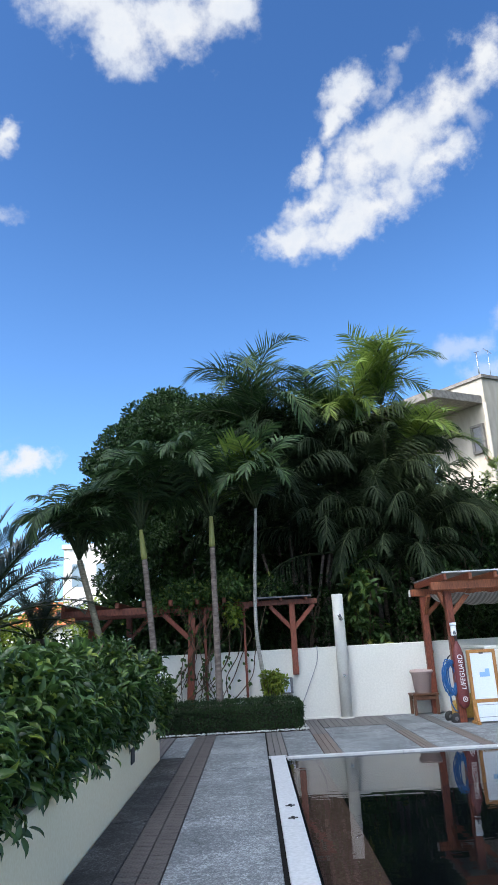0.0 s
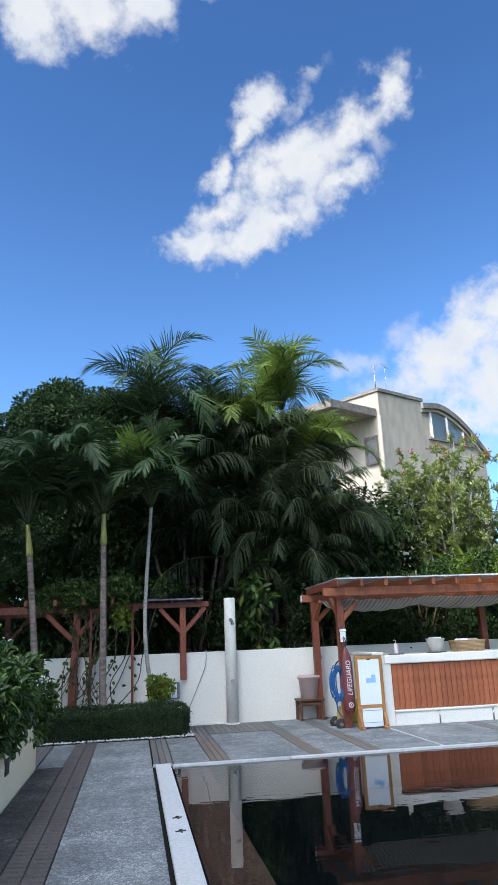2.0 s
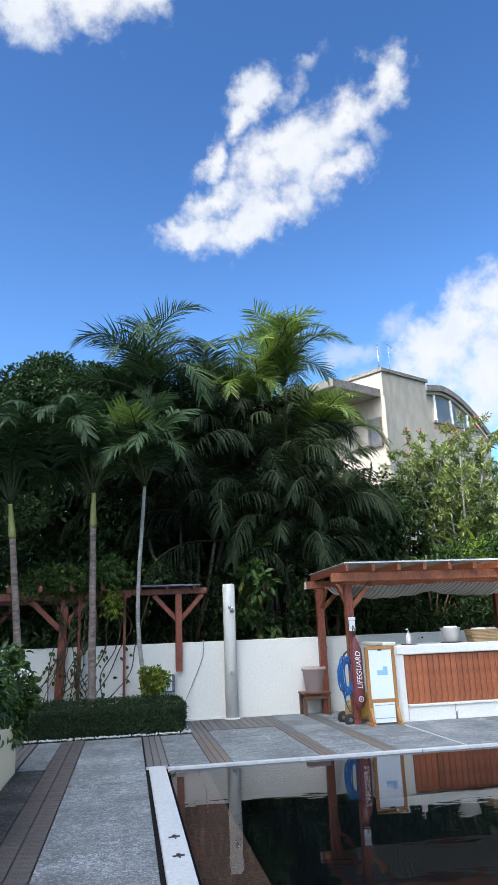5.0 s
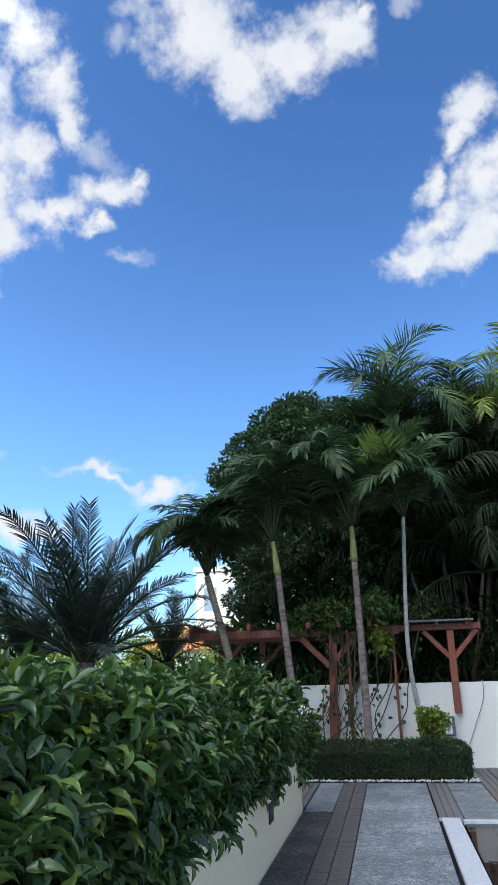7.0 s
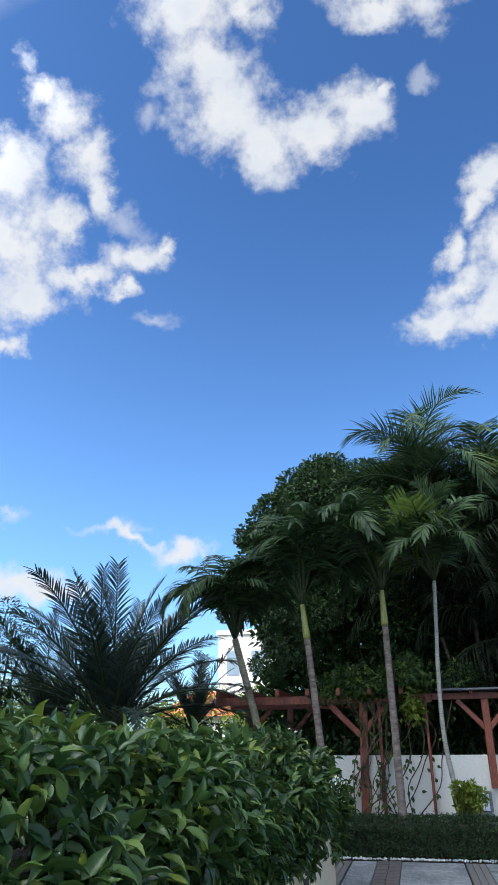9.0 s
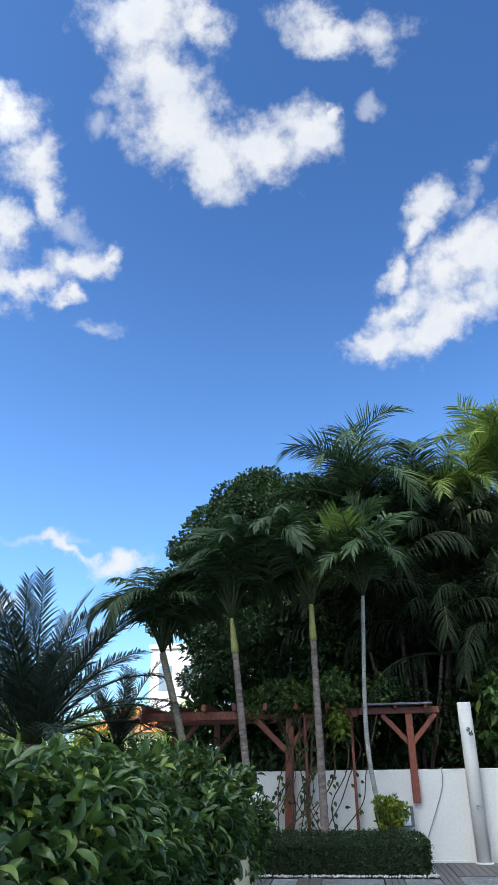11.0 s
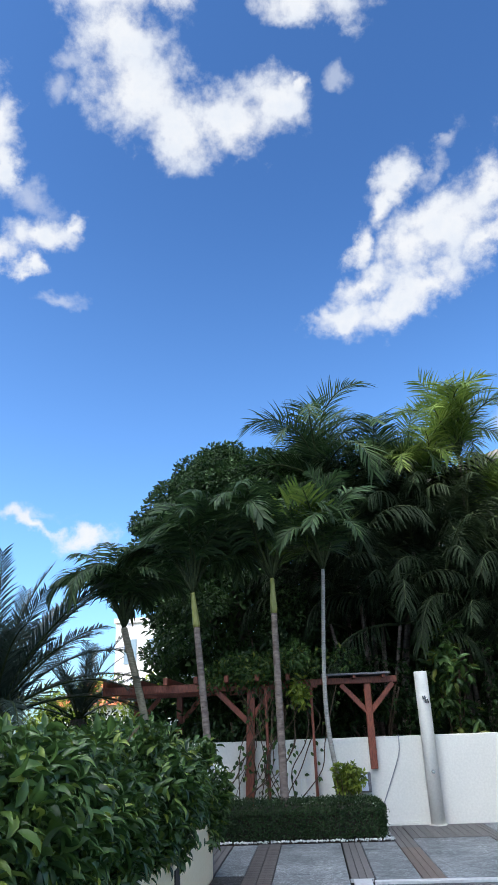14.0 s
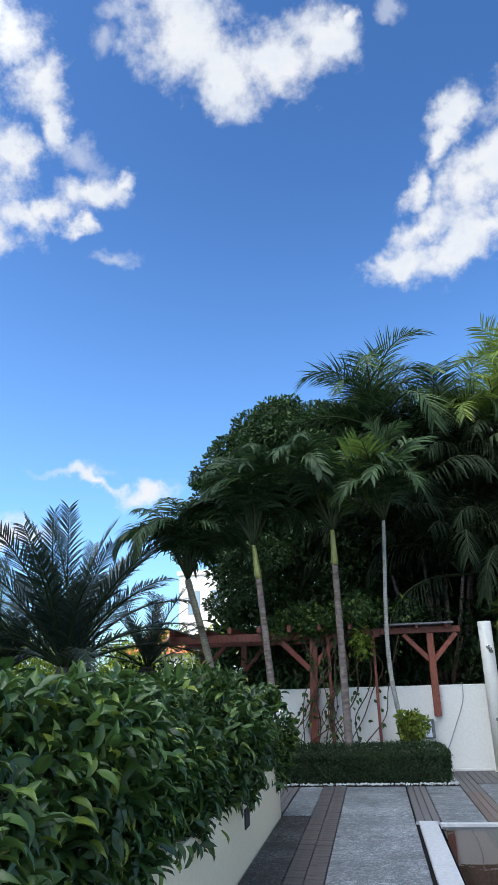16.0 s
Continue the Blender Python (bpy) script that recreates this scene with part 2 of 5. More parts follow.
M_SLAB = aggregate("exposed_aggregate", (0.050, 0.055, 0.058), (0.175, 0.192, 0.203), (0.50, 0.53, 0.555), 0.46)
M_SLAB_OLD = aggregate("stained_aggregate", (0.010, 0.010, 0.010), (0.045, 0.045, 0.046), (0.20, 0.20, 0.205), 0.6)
M_JOINT = surface("joint_sand", (0.008, 0.008, 0.008), (0.022, 0.022, 0.022), 5, 60, 0.95, spec=0.05)
M_BRICK = surface("grey_brown_paver", (0.042, 0.037, 0.036), (0.12, 0.106, 0.102), 2, 50, 0.8, 0.4, stain=0.4, per_piece=0.15)
M_BOARD = surface("grey_deck_board", (0.07, 0.068, 0.068), (0.17, 0.16, 0.155), 3, 50, 0.75, 0.3, stretch=(6, 0.6, 6), per_piece=0.25)
M_BOARD_RED = surface("brown_deck_board", (0.075, 0.06, 0.052), (0.19, 0.15, 0.13), 3, 50, 0.75, 0.3, stretch=(6, 0.6, 6), per_piece=0.25)
M_COPING = surface("pale_coping", (0.44, 0.455, 0.47), (0.56, 0.575, 0.59), 1.2, 30, 0.6, 0.03, per_piece=0.08)
M_TILE_BROWN = surface("brown_pool_tile", (0.045, 0.027, 0.021), (0.095, 0.057, 0.046), 2, 40, 0.9, 0.1, spec=0.05)
M_TILE_DARK = surface("dark_pool_tile", (0.002, 0.003, 0.004), (0.005, 0.007, 0.008), 2, 30, 0.95, 0.1, spec=0.02)
M_RED = surface("redwood_stain", (0.10, 0.022, 0.012), (0.26, 0.07, 0.035), 2.0, 30, 0.5, 0.25, stretch=(3, 3, 0.5), per_piece=0.2)
M_CANOPY = surface("orange_stained_timber", (0.125, 0.035, 0.015), (0.31, 0.10, 0.042), 2.0, 30, 0.5, 0.25, stretch=(3, 3, 0.5), per_piece=0.2)
M_TEAK = surface("red_teak_plank", (0.17, 0.045, 0.018), (0.38, 0.12, 0.05), 2.0, 25, 0.45, 0.2, stretch=(4, 4, 0.4), per_piece=0.35)
M_EASEL = surface("golden_varnished_wood", (0.30, 0.13, 0.035), (0.48, 0.24, 0.08), 3, 40, 0.4, 0.15, stretch=(4, 4, 0.6))
M_DARKWOOD = surface("dark_stool_wood", (0.07, 0.03, 0.016), (0.17, 0.075, 0.04), 3, 40, 0.5, 0.2, stretch=(4, 4, 0.6))
M_POT = surface("rose_terracotta", (0.43, 0.33, 0.31), (0.50, 0.39, 0.365), 4, 60, 0.8, 0.2)
M_METAL = surface("brushed_steel", (0.45, 0.45, 0.46), (0.62, 0.62, 0.63), 6, 90, 0.25, 0.05, metal=1.0)
M_PLASTIC_W = surface("white_plastic", (0.72, 0.72, 0.72), (0.82, 0.82, 0.82), 6, 90, 0.4, 0.03)
M_SOAP = surface("pink_soap_bottle", (0.76, 0.62, 0.64), (0.84, 0.72, 0.73), 6, 90, 0.3, 0.03)
M_PAPER = surface("poster_paper", (0.70, 0.76, 0.86), (0.78, 0.83, 0.90), 4, 60, 0.5, 0.02)
M_INK = surface("blue_print", (0.25, 0.45, 0.75), (0.32, 0.52, 0.80), 4, 60, 0.5, 0.02)
M_GREYINK = surface("grey_print", (0.22, 0.23, 0.26), (0.32, 0.33, 0.36), 4, 60, 0.5, 0.02)
M_TUBE = surface("maroon_foam_tube", (0.11, 0.022, 0.024), (0.19, 0.045, 0.045), 5, 60, 0.45, 0.1)
M_LETTER = surface("white_lettering", (0.75, 0.75, 0.75), (0.85, 0.85, 0.85), 5, 60, 0.5, 0.02)
M_HOSE = surface("blue_hose", (0.01, 0.085, 0.27), (0.025, 0.16, 0.42), 8, 60, 0.35, 0.05)
M_YELLOW = surface("yellow_plastic", (0.45, 0.26, 0.05), (0.60, 0.38, 0.09), 6, 60, 0.4, 0.05)
M_BLACK = surface("black_rubber", (0.012, 0.012, 0.012), (0.03, 0.03, 0.03), 6, 60, 0.6, 0.1)
M_WICKER = surface("wicker", (0.25, 0.16, 0.08), (0.45, 0.31, 0.17), 8, 90, 0.7, 0.4)
M_TIN = surface("galvanised_bucket", (0.5, 0.48, 0.46), (0.66, 0.63, 0.6), 8, 90, 0.4, 0.1, metal=0.3)
M_TOWEL = surface("white_towel", (0.72, 0.72, 0.74), (0.84, 0.84, 0.85), 8, 120, 0.95, 0.4)
M_ROOFSHEET = surface("grey_roof_sheet", (0.10, 0.10, 0.11), (0.22, 0.22, 0.23), 3, 40, 0.6, 0.1)
M_CLEAR = surface("clear_roof_sheet", (0.45, 0.46, 0.47), (0.6, 0.61, 0.62), 3, 40, 0.4, 0.05)
M_CLEAR.node_tree.nodes["Principled BSDF"].inputs["Alpha"].default_value = 0.4
M_GRAVEL = surface("white_pebbles", (0.5, 0.5, 0.49), (0.78, 0.78, 0.76), 6, 60, 0.7, 0.1)
M_SOIL_SHADE = surface("soil_and_inner_shade", (0.015, 0.011, 0.008), (0.05, 0.038, 0.026), 3, 40, 0.95, 0.6)
M_GROUND = surface("rough_lawn", (0.02, 0.035, 0.012), (0.06, 0.09, 0.03), 0.6, 8, 0.95, 0.4)
M_BARK = surface("grey_bark", (0.05, 0.04, 0.032), (0.14, 0.12, 0.10), 3, 24, 0.9, 0.7, stretch=(1, 1, 0.4))
M_PALMBARK = surface("ringed_palm_bark", (0.110, 0.080, 0.066), (0.27, 0.217, 0.185), 1.5, 11, 0.85, 0.5, stretch=(1, 1, 2.6), stain=0.45)
M_RIB = surface("palm_leaf_stalk", (0.022, 0.032, 0.014), (0.06, 0.078, 0.03), 4, 30, 0.6, 0.1, spec=0.2)
M_TANBARK = surface("tan_palm_bark", (0.15, 0.135, 0.09), (0.33, 0.29, 0.20), 2, 14, 0.85, 0.5, stretch=(1, 1, 5))
M_PALEBARK = surface("pale_palm_bark", (0.26, 0.25, 0.22), (0.48, 0.46, 0.42), 2, 14, 0.85, 0.5, stretch=(1, 1, 5))
M_SHAFT = surface("yellow_green_crownshaft", (0.20, 0.21, 0.045), (0.34, 0.33, 0.10), 3, 20, 0.4, 0.1, stretch=(2, 2, 0.4))
M_BLDG = surface("grey_rendered_concrete", (0.35, 0.315, 0.262), (0.45, 0.405, 0.345), 0.5, 5, 0.9, 0.15, stretch=(1, 1, 0.35), stain=0.5)
M_BLDG_TRIM = surface("dark_concrete_coping", (0.13, 0.12, 0.11), (0.24, 0.22, 0.20), 0.6, 9, 0.9, 0.2)
M_BLDG_WHITE = surface("pale_facade", (0.66, 0.64, 0.60), (0.80, 0.78, 0.74), 0.3, 6, 0.9, 0.1)
M_SHADE_BLOCK = surface("pale_shade_block", (0.62, 0.60, 0.56), (0.76, 0.74, 0.70), 0.2, 4, 0.9, 0.1)
M_ORANGE = surface("orange_roof_tile", (0.50, 0.12, 0.04), (0.62, 0.18, 0.07), 2, 10, 0.8, 0.3)
M_STEM = surface("brown_stem", (0.05, 0.03, 0.018), (0.13, 0.085, 0.05), 5, 40, 0.85, 0.3)

L_NEAR = leafy("glossy_hedge_leaf", (0.024, 0.064, 0.016), (0.100, 0.180, 0.040), (0.23, 0.30, 0.045), 0.33, 0.25, 0.5)
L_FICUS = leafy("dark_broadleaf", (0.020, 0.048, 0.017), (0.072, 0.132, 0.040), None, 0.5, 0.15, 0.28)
L_BOX = leafy("clipped_box_leaf", (0.012, 0.03, 0.010), (0.035, 0.07, 0.02), None, 0.5, 0.15)
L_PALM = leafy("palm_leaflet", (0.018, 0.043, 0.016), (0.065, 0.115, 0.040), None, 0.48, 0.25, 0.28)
# darker copy of the leaflet: the lower arecas' shade is in this colour
L_ARECA = leafy("shaded_areca_leaflet", (0.008, 0.015, 0.007), (0.026, 0.041, 0.018), None, 0.6, 0.25, 0.12)
# yellow-green of young fronds; on areca crowns it paints sunlight
L_PALMLIT = leafy("young_and_sunlit_leaflet", (0.07, 0.13, 0.025), (0.18, 0.25, 0.05), None, 0.38, 0.35)
L_DATE = leafy("blue_green_date_leaflet", (0.014, 0.030, 0.022), (0.055, 0.088, 0.066), None, 0.32, 0.2, 0.7)
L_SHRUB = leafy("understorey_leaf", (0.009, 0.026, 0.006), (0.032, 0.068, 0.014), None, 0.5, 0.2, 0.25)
L_LIME = leafy("lime_shrub_leaf", (0.10, 0.17, 0.02), (0.26, 0.32, 0.04), None, 0.4, 0.3)
L_OLEANDER = leafy("oleander_leaf", (0.13, 0.18, 0.055), (0.33, 0.40, 0.14), (0.42, 0.46, 0.14), 0.42, 0.3, 0.4)
L_PINK = leafy("pink_blossom", (0.45, 0.08, 0.09), (0.65, 0.20, 0.18), None, 0.6, 0.3)
L_BANANA = leafy("bright_blade_leaf", (0.10, 0.19, 0.02), (0.26, 0.36, 0.05), None, 0.4, 0.35)
L_VINE = leafy("vine_leaf", (0.02, 0.05, 0.012), (0.075, 0.14, 0.03), (0.2, 0.22, 0.04), 0.45, 0.25, 0.3)
L_WHITE = leafy("white_petal", (0.7, 0.7, 0.68), (0.8, 0.8, 0.78), None, 0.6, 0.2)

m_water, wa_n, wa_l, wa_b = material("pool_water")
wa_b.inputs["Transmission Weight"].default_value = 1.0
wa_b.inputs["Roughness"].default_value = 0.0
wa_b.inputs["IOR"].default_value = 1.22
wa_b.inputs["Base Color"].default_value = (0.75, 0.85, 0.85, 1)
wa_t, wa_p, wa_c = wa_n.new("ShaderNodeTexNoise"), wa_n.new("ShaderNodeBump"), wa_n.new("ShaderNodeTexCoord")
wa_m = wa_n.new("ShaderNodeMapping")
wa_m.inputs["Scale"].default_value = (0.9, 2.2, 1)
wa_l.new(wa_c.outputs["Object"], wa_m.inputs[0])
wa_l.new(wa_m.outputs[0], wa_t.inputs["Vector"])
wa_t.inputs["Scale"].default_value, wa_t.inputs["Detail"].default_value = 2.2, 2
wa_p.inputs["Strength"].default_value, wa_p.inputs["Distance"].default_value = 0.065, 0.02
wa_l.new(wa_t.outputs[0], wa_p.inputs["Height"])
wa_l.new(wa_p.outputs[0], wa_b.inputs["Normal"])
M_WATER = m_water

m_glass, gl_n, gl_l, gl_b = material("window_glass")
# pale blue base paints the sky's reflection into the glass
gl_b.inputs["Base Color"].default_value = (0.26, 0.34, 0.40, 1)
gl_b.inputs["Roughness"].default_value = 0.05
M_GLASS = m_glass

m_canvas, cv_n, cv_l, cv_b = material("striped_canvas")
cv_c, cv_w, cv_r = cv_n.new("ShaderNodeTexCoord"), cv_n.new("ShaderNodeTexWave"), cv_n.new("ShaderNodeValToRGB")
cv_w.inputs["Scale"].default_value, cv_w.inputs["Distortion"].default_value = 4.2, 0.3
cv_w.bands_direction = "X"
cv_l.new(cv_c.outputs["Object"], cv_w.inputs[0])
cv_r.color_ramp.elements[0].position, cv_r.color_ramp.elements[0].color = 0.4, (0.30, 0.285, 0.26, 1)
cv_r.color_ramp.elements[1].position, cv_r.color_ramp.elements[1].color = 0.6, (0.50, 0.48, 0.44, 1)
cv_l.new(cv_w.outputs[0], cv_r.inputs[0])
cv_l.new(cv_r.outputs[0], cv_b.inputs["Base Color"])
cv_b.inputs["Roughness"].default_value = 0.9
M_CANVAS = m_canvas

# ---- builders ----
rng = np.random.default_rng(7)


def part(name, data, mat, parent=None, label="", at=None):
    """Links a bmesh or mesh as one object, under a thing or a part."""
    if isinstance(data, bmesh.types.BMesh):
        me = bpy.data.meshes.new(name)
        data.to_mesh(me)
        data.free()
    else:
        me = data
    if mat and not me.materials:
        me.materials.append(mat)
    ob = new(name, me)
    if parent:
        ob.parent = parent
    if at is not None:
        ob.matrix_basis = at if isinstance(at, Matrix) else Matrix.Translation(at)
    if label:
        ob["label"] = label
    return ob


def empty(name, at, label, category, group="", kind=""):
    ob = new(name)
    ob.matrix_basis = at if isinstance(at, Matrix) else Matrix.Translation(at)
    return tagged(ob, label, category, group, kind)


def box(x0, x1, y0, y1, z0, z1, bevel=0.0, bm=None):
    own = bm is None
    bm = bm or bmesh.new()
    made = bmesh.ops.create_cube(bm, size=1, matrix=Matrix.LocRotScale(((x0 + x1) / 2, (y0 + y1) / 2, (z0 + z1) / 2), None, (x1 - x0, y1 - y0, z1 - z0)))
    if bevel:
        edges = {e for v in made["verts"] for e in v.link_edges}
        bmesh.ops.bevel(bm, geom=list(edges), offset=bevel, segments=1, affect="EDGES")
    return bm


def beam(a, b, w, h, bevel=0.006, bm=None):
    """A squared timber from a to b, w wide and h high."""
    bm = bm or bmesh.new()
    a, b = Vector(a), Vector(b)
    d = b - a
    up = Vector((0, 0, 1)) if abs(d.normalized().z) < 0.95 else Vector((0, 1, 0))
    side = d.cross(up).normalized()
    up = side.cross(d).normalized()
    rot = Matrix((side, d.normalized(), up)).transposed().to_4x4()
    m = Matrix.Translation((a + b) / 2) @ rot @ Matrix.Diagonal((w, d.length, h, 1))
    made = bmesh.ops.create_cube(bm, size=1, matrix=m)
    if bevel:
        bmesh.ops.bevel(bm, geom=list({e for v in made["verts"] for e in v.link_edges}), offset=bevel, segments=1, affect="EDGES")
    return bm


def lathe(profile, steps=24, bm=None):
    """Turns a profile of (radius, height) round z."""
    bm = bm or bmesh.new()
    rings = []
    for r, z in profile:
        rings.append([bm.verts.new((r * math.cos(2 * math.pi * k / steps), r * math.sin(2 * math.pi * k / steps), z)) for k in range(steps)])
    for a, b in zip(rings, rings[1:]):
        for k in range(steps):
            f = bm.faces.new((a[k], a[(k + 1) % steps], b[(k + 1) % steps], b[k]))
            f.smooth = True
    bm.faces.new(list(reversed(rings[0])))
    bm.faces.new(rings[-1])
    return bm


def tube(points, radii, steps=8, bm=None):
    """A round limb along points."""
    bm = bm or bmesh.new()
    pts = [Vector(p) for p in points]
    rings = []
    for k, p in enumerate(pts):
        d = (pts[min(k + 1, len(pts) - 1)] - pts[max(k - 1, 0)]).normalized()
        u = d.cross(Vector((0.13, 0.97, 0.2))).normalized()
        v = d.cross(u)
        r = radii[k] if hasattr(radii, "__len__") else radii
        rings.append([bm.verts.new(p + u * (r * math.cos(2 * math.pi * j / steps)) + v * (r * math.sin(2 * math.pi * j / steps))) for j in range(steps)])
    for a, b in zip(rings, rings[1:]):
        for j in range(steps):
            f = bm.faces.new((a[j], a[(j + 1) % steps], b[(j + 1) % steps], b[j]))
            f.smooth = True
    bm.faces.new(list(reversed(rings[0])))
    bm.faces.new(rings[-1])
    return bm


def bend(points, n=24):
    """A smooth line through a few points."""
    p = [np.array(q, float) for q in points]
    p = [2 * p[0] - p[1]] + p + [2 * p[-1] - p[-2]]
    out = []
    seg = len(p) - 3
    for k in range(n + 1):
        s = min(k / n * seg, seg - 1e-6)
        i, f = int(s), s - int(s)
        a, b, c, d = p[i:i + 4]
        out.append(tuple(0.5 * ((2 * b) + (c - a) * f + (2 * a - 5 * b + 4 * c - d) * f * f + (3 * b - a - 3 * c + d) * f ** 3)))
    return out


def unit(v):
    return v / (np.linalg.norm(v, axis=-1, keepdims=True) + 1e-9)


def leaf_mesh(name, pos, way, up, length, width, mat, rich=False, curl=0.12):
    """Many folded leaves in one mesh: each starts at pos, grows along way, its face turned to up."""
    n = len(pos)
    way = unit(way)
    side = unit(np.cross(way, up))
    nor = np.cross(side, way)
    length, width = np.broadcast_to(length, n)[:, None], np.broadcast_to(width, n)[:, None]
    if rich:
        rows = ((0.12, 0.5, 0.04), (0.34, 0.95, 0.12), (0.58, 0.92, 0.06), (0.82, 0.46, -0.35))
        v = [pos]
        for s, w, drop in rows:
            mid = pos + way * length * s + nor * length * curl * (drop * 1.0)
            e = nor * width * 0.22
            v += [mid - side * width * w / 2 + e, mid - e * 0.3, mid + side * width * w / 2 + e]
        v.append(pos + way * length - nor * length * curl)
        k = len(v)
        verts = np.stack(v, 1).reshape(-1, 3)
        f = [(0, 2, 1), (0, 3, 2), (1, 2, 5, 4), (2, 3, 6, 5), (4, 5, 8, 7), (5, 6, 9, 8), (7, 8, 11, 10), (8, 9, 12, 11), (10, 11, 13), (11, 12, 13)]
    else:
        mid = pos + way * length * 0.45
        e = nor * width * 0.25
        verts = np.stack([pos, mid - side * width / 2 + e, pos + way * length - nor * length * curl, mid + side * width / 2 + e], 1).reshape(-1, 3)
        k = 4
        f = [(0, 2, 1), (0, 3, 2)]
    base = np.arange(n) * k
    loops, starts, totals = [], [], []
    per = np.concatenate([np.array(q) for q in f])
    counts = np.array([len(q) for q in f])
    loops = (base[:, None] + per[None, :]).ravel()
    totals = np.tile(counts, n)
    starts = np.concatenate([[0], np.cumsum(totals)[:-1]])
    me = bpy.data.meshes.new(name)
    me.vertices.add(len(verts))
    me.vertices.foreach_set("co", verts.astype(np.float32).ravel())
    me.loops.add(len(loops))
    me.loops.foreach_set("vertex_index", loops.astype(np.int32))
    me.polygons.add(len(totals))
    me.polygons.foreach_set("loop_start", starts.astype(np.int32))
    me.polygons.foreach_set("use_smooth", np.ones(len(totals), bool))
    me.update(calc_edges=True)
    me.validate()
    me.materials.append(mat)
    return me


def ball_points(n, centre, radii, shell=0.55):
    """Points in the outer shell of an ellipsoid, with their outward ways."""
    d = unit(rng.normal(size=(n, 3)))
    r = shell + (1 - shell) * rng.random((n, 1)) ** 0.6
    return np.array(centre) + d * r * np.array(radii), d


def clump_leaves(name, clumps, per, length, width, mat, rich=False, droop=0.25, spread=0.9):
    """Foliage: clumps of (centre, radii), per leaves each."""
    P, D = [], []
    for c, r in clumps:
        k = max(6, int(per * (r[0] * r[1] * r[2]) ** (2 / 3)))
        p, d = ball_points(k, c, r)
        P.append(p)
        D.append(d)
    P, D = np.concatenate(P), np.concatenate(D)
    n = len(P)
    way = D + rng.normal(size=(n, 3)) * spread + np.array([0, 0, -droop])
    up = D * 0.8 + np.array([0, 0, 0.7]) + rng.normal(size=(n, 3)) * 0.35
    s = 0.7 + 0.6 * rng.random(n)
    return leaf_mesh(name, P, way, up, length * s, width * s, mat, rich)




def frond_mesh(name, length, rise, droop, leaflet, width, pairs, mat, hang=0.5, seed=0, vee=0.35, start=0.13, sweep=0.75, late=False):
    """A feather leaf: an arching midrib with pairs of narrow leaflets. It grows along +x from the origin; rise in degrees."""
    g = np.random.default_rng(seed)
    bm = bmesh.new()
    n = 14
    pts, ang, p = [], radians(rise), Vector((0, 0, 0))
    for k in range(n + 1):
        pts.append(p.copy())
        p += Vector((math.cos(ang), 0, math.sin(ang))) * (length / n)
        ang -= radians(droop) / n * (2.6 * min(k / n, 0.62) if late else 0.5 + 1.0 * k / n)
    tube(pts, [0.026 * (1 - 0.85 * k / n) + 0.002 for k in range(n + 1)], 5, bm)
    for q in bm.faces:
        q.material_index = 1
    for k in range(pairs):
        s = start + (1 - start) * (k + 0.5) / pairs
        i = min(int(s * n), n - 1)
        f = s * n - i
        base = pts[i].lerp(pts[i + 1], f)
        t = (pts[i + 1] - pts[i]).normalized()
        up = Vector((-t.z, 0, t.x))
        ll = leaflet * (0.45 + 0.75 * math.sin(math.pi * min(1, 0.18 + 0.78 * s))) * (0.85 + 0.3 * g.random())
        for sgn in (-1, 1):
            fwd = sweep + 0.6 * s + 0.15 * g.normal()
            d = (Vector((0, sgn, 0)) + t * fwd + up * (vee + 0.1 * g.normal())).normalized()
            a = base
            quad = []
            q = a.copy()
            steps = 3
            dirn = d.copy()
            ring = []
            for j in range(steps + 1):
                w = width * (0.55, 1.0, 0.75, 0.06)[j] * 0.5
                side = t.cross(dirn).cross(dirn).normalized() if t.cross(dirn).length > 1e-4 else t
                ring.append((bm.verts.new(q - side * w), bm.verts.new(q + side * w)))
                dirn = (dirn + Vector((0, 0, -hang * (0.6 + 0.6 * g.random()) / steps * 1.6))).normalized()
                q = q + dirn * (ll / steps)
            for u, v in zip(ring, ring[1:]):
                bm.faces.new((u[0], u[1], v[1], v[0]))
    me = bpy.data.meshes.new(name)
    bm.to_mesh(me)
    bm.free()
    me.materials.append(mat)
    me.materials.append(M_RIB)
    return me


def crown(parent, top, kinds, count, seed, rises, scale=1.0, spin=0.0):
    """Sets feather leaves round a palm's top; kinds maps a rise class to meshes."""
    g = np.random.default_rng(seed)
    for k in range(count):
        c = rises[k % len(rises)]
        me = kinds[c][int(g.integers(len(kinds[c])))]
        a = spin + 360 * (k * 0.381966) + g.normal() * 8
        s = scale * (0.85 + 0.3 * g.random())
        m = Matrix.Translation(top) @ pose(0, 0, 0, g.normal() * 11, g.normal() * 7, a) @ Matrix.Scale(s, 4)
        part("frond", me, None, parent, at=m)

# ---- ground, deck, pool ----
POOL = (0.745, 8.6, -12.0, 8.95)   # x0, x1, y0, y1 of the water
bm = bmesh.new()
F = 1500.0
for x0, x1, y0, y1 in ((-F, POOL[0], -F, F), (POOL[1], F, -F, F), (POOL[0], POOL[1], POOL[3], F), (POOL[0], POOL[1], -F, POOL[2])):
    vs = [bm.verts.new(p) for p in ((x0, y0, -0.06), (x1, y0, -0.06), (x1, y1, -0.06), (x0, y1, -0.06))]
    bm.faces.new(vs)
ground = tagged(part("ground", bm, M_GROUND), "rough green ground around the pool terrace", "ground", kind="structure")

bm = bmesh.new()
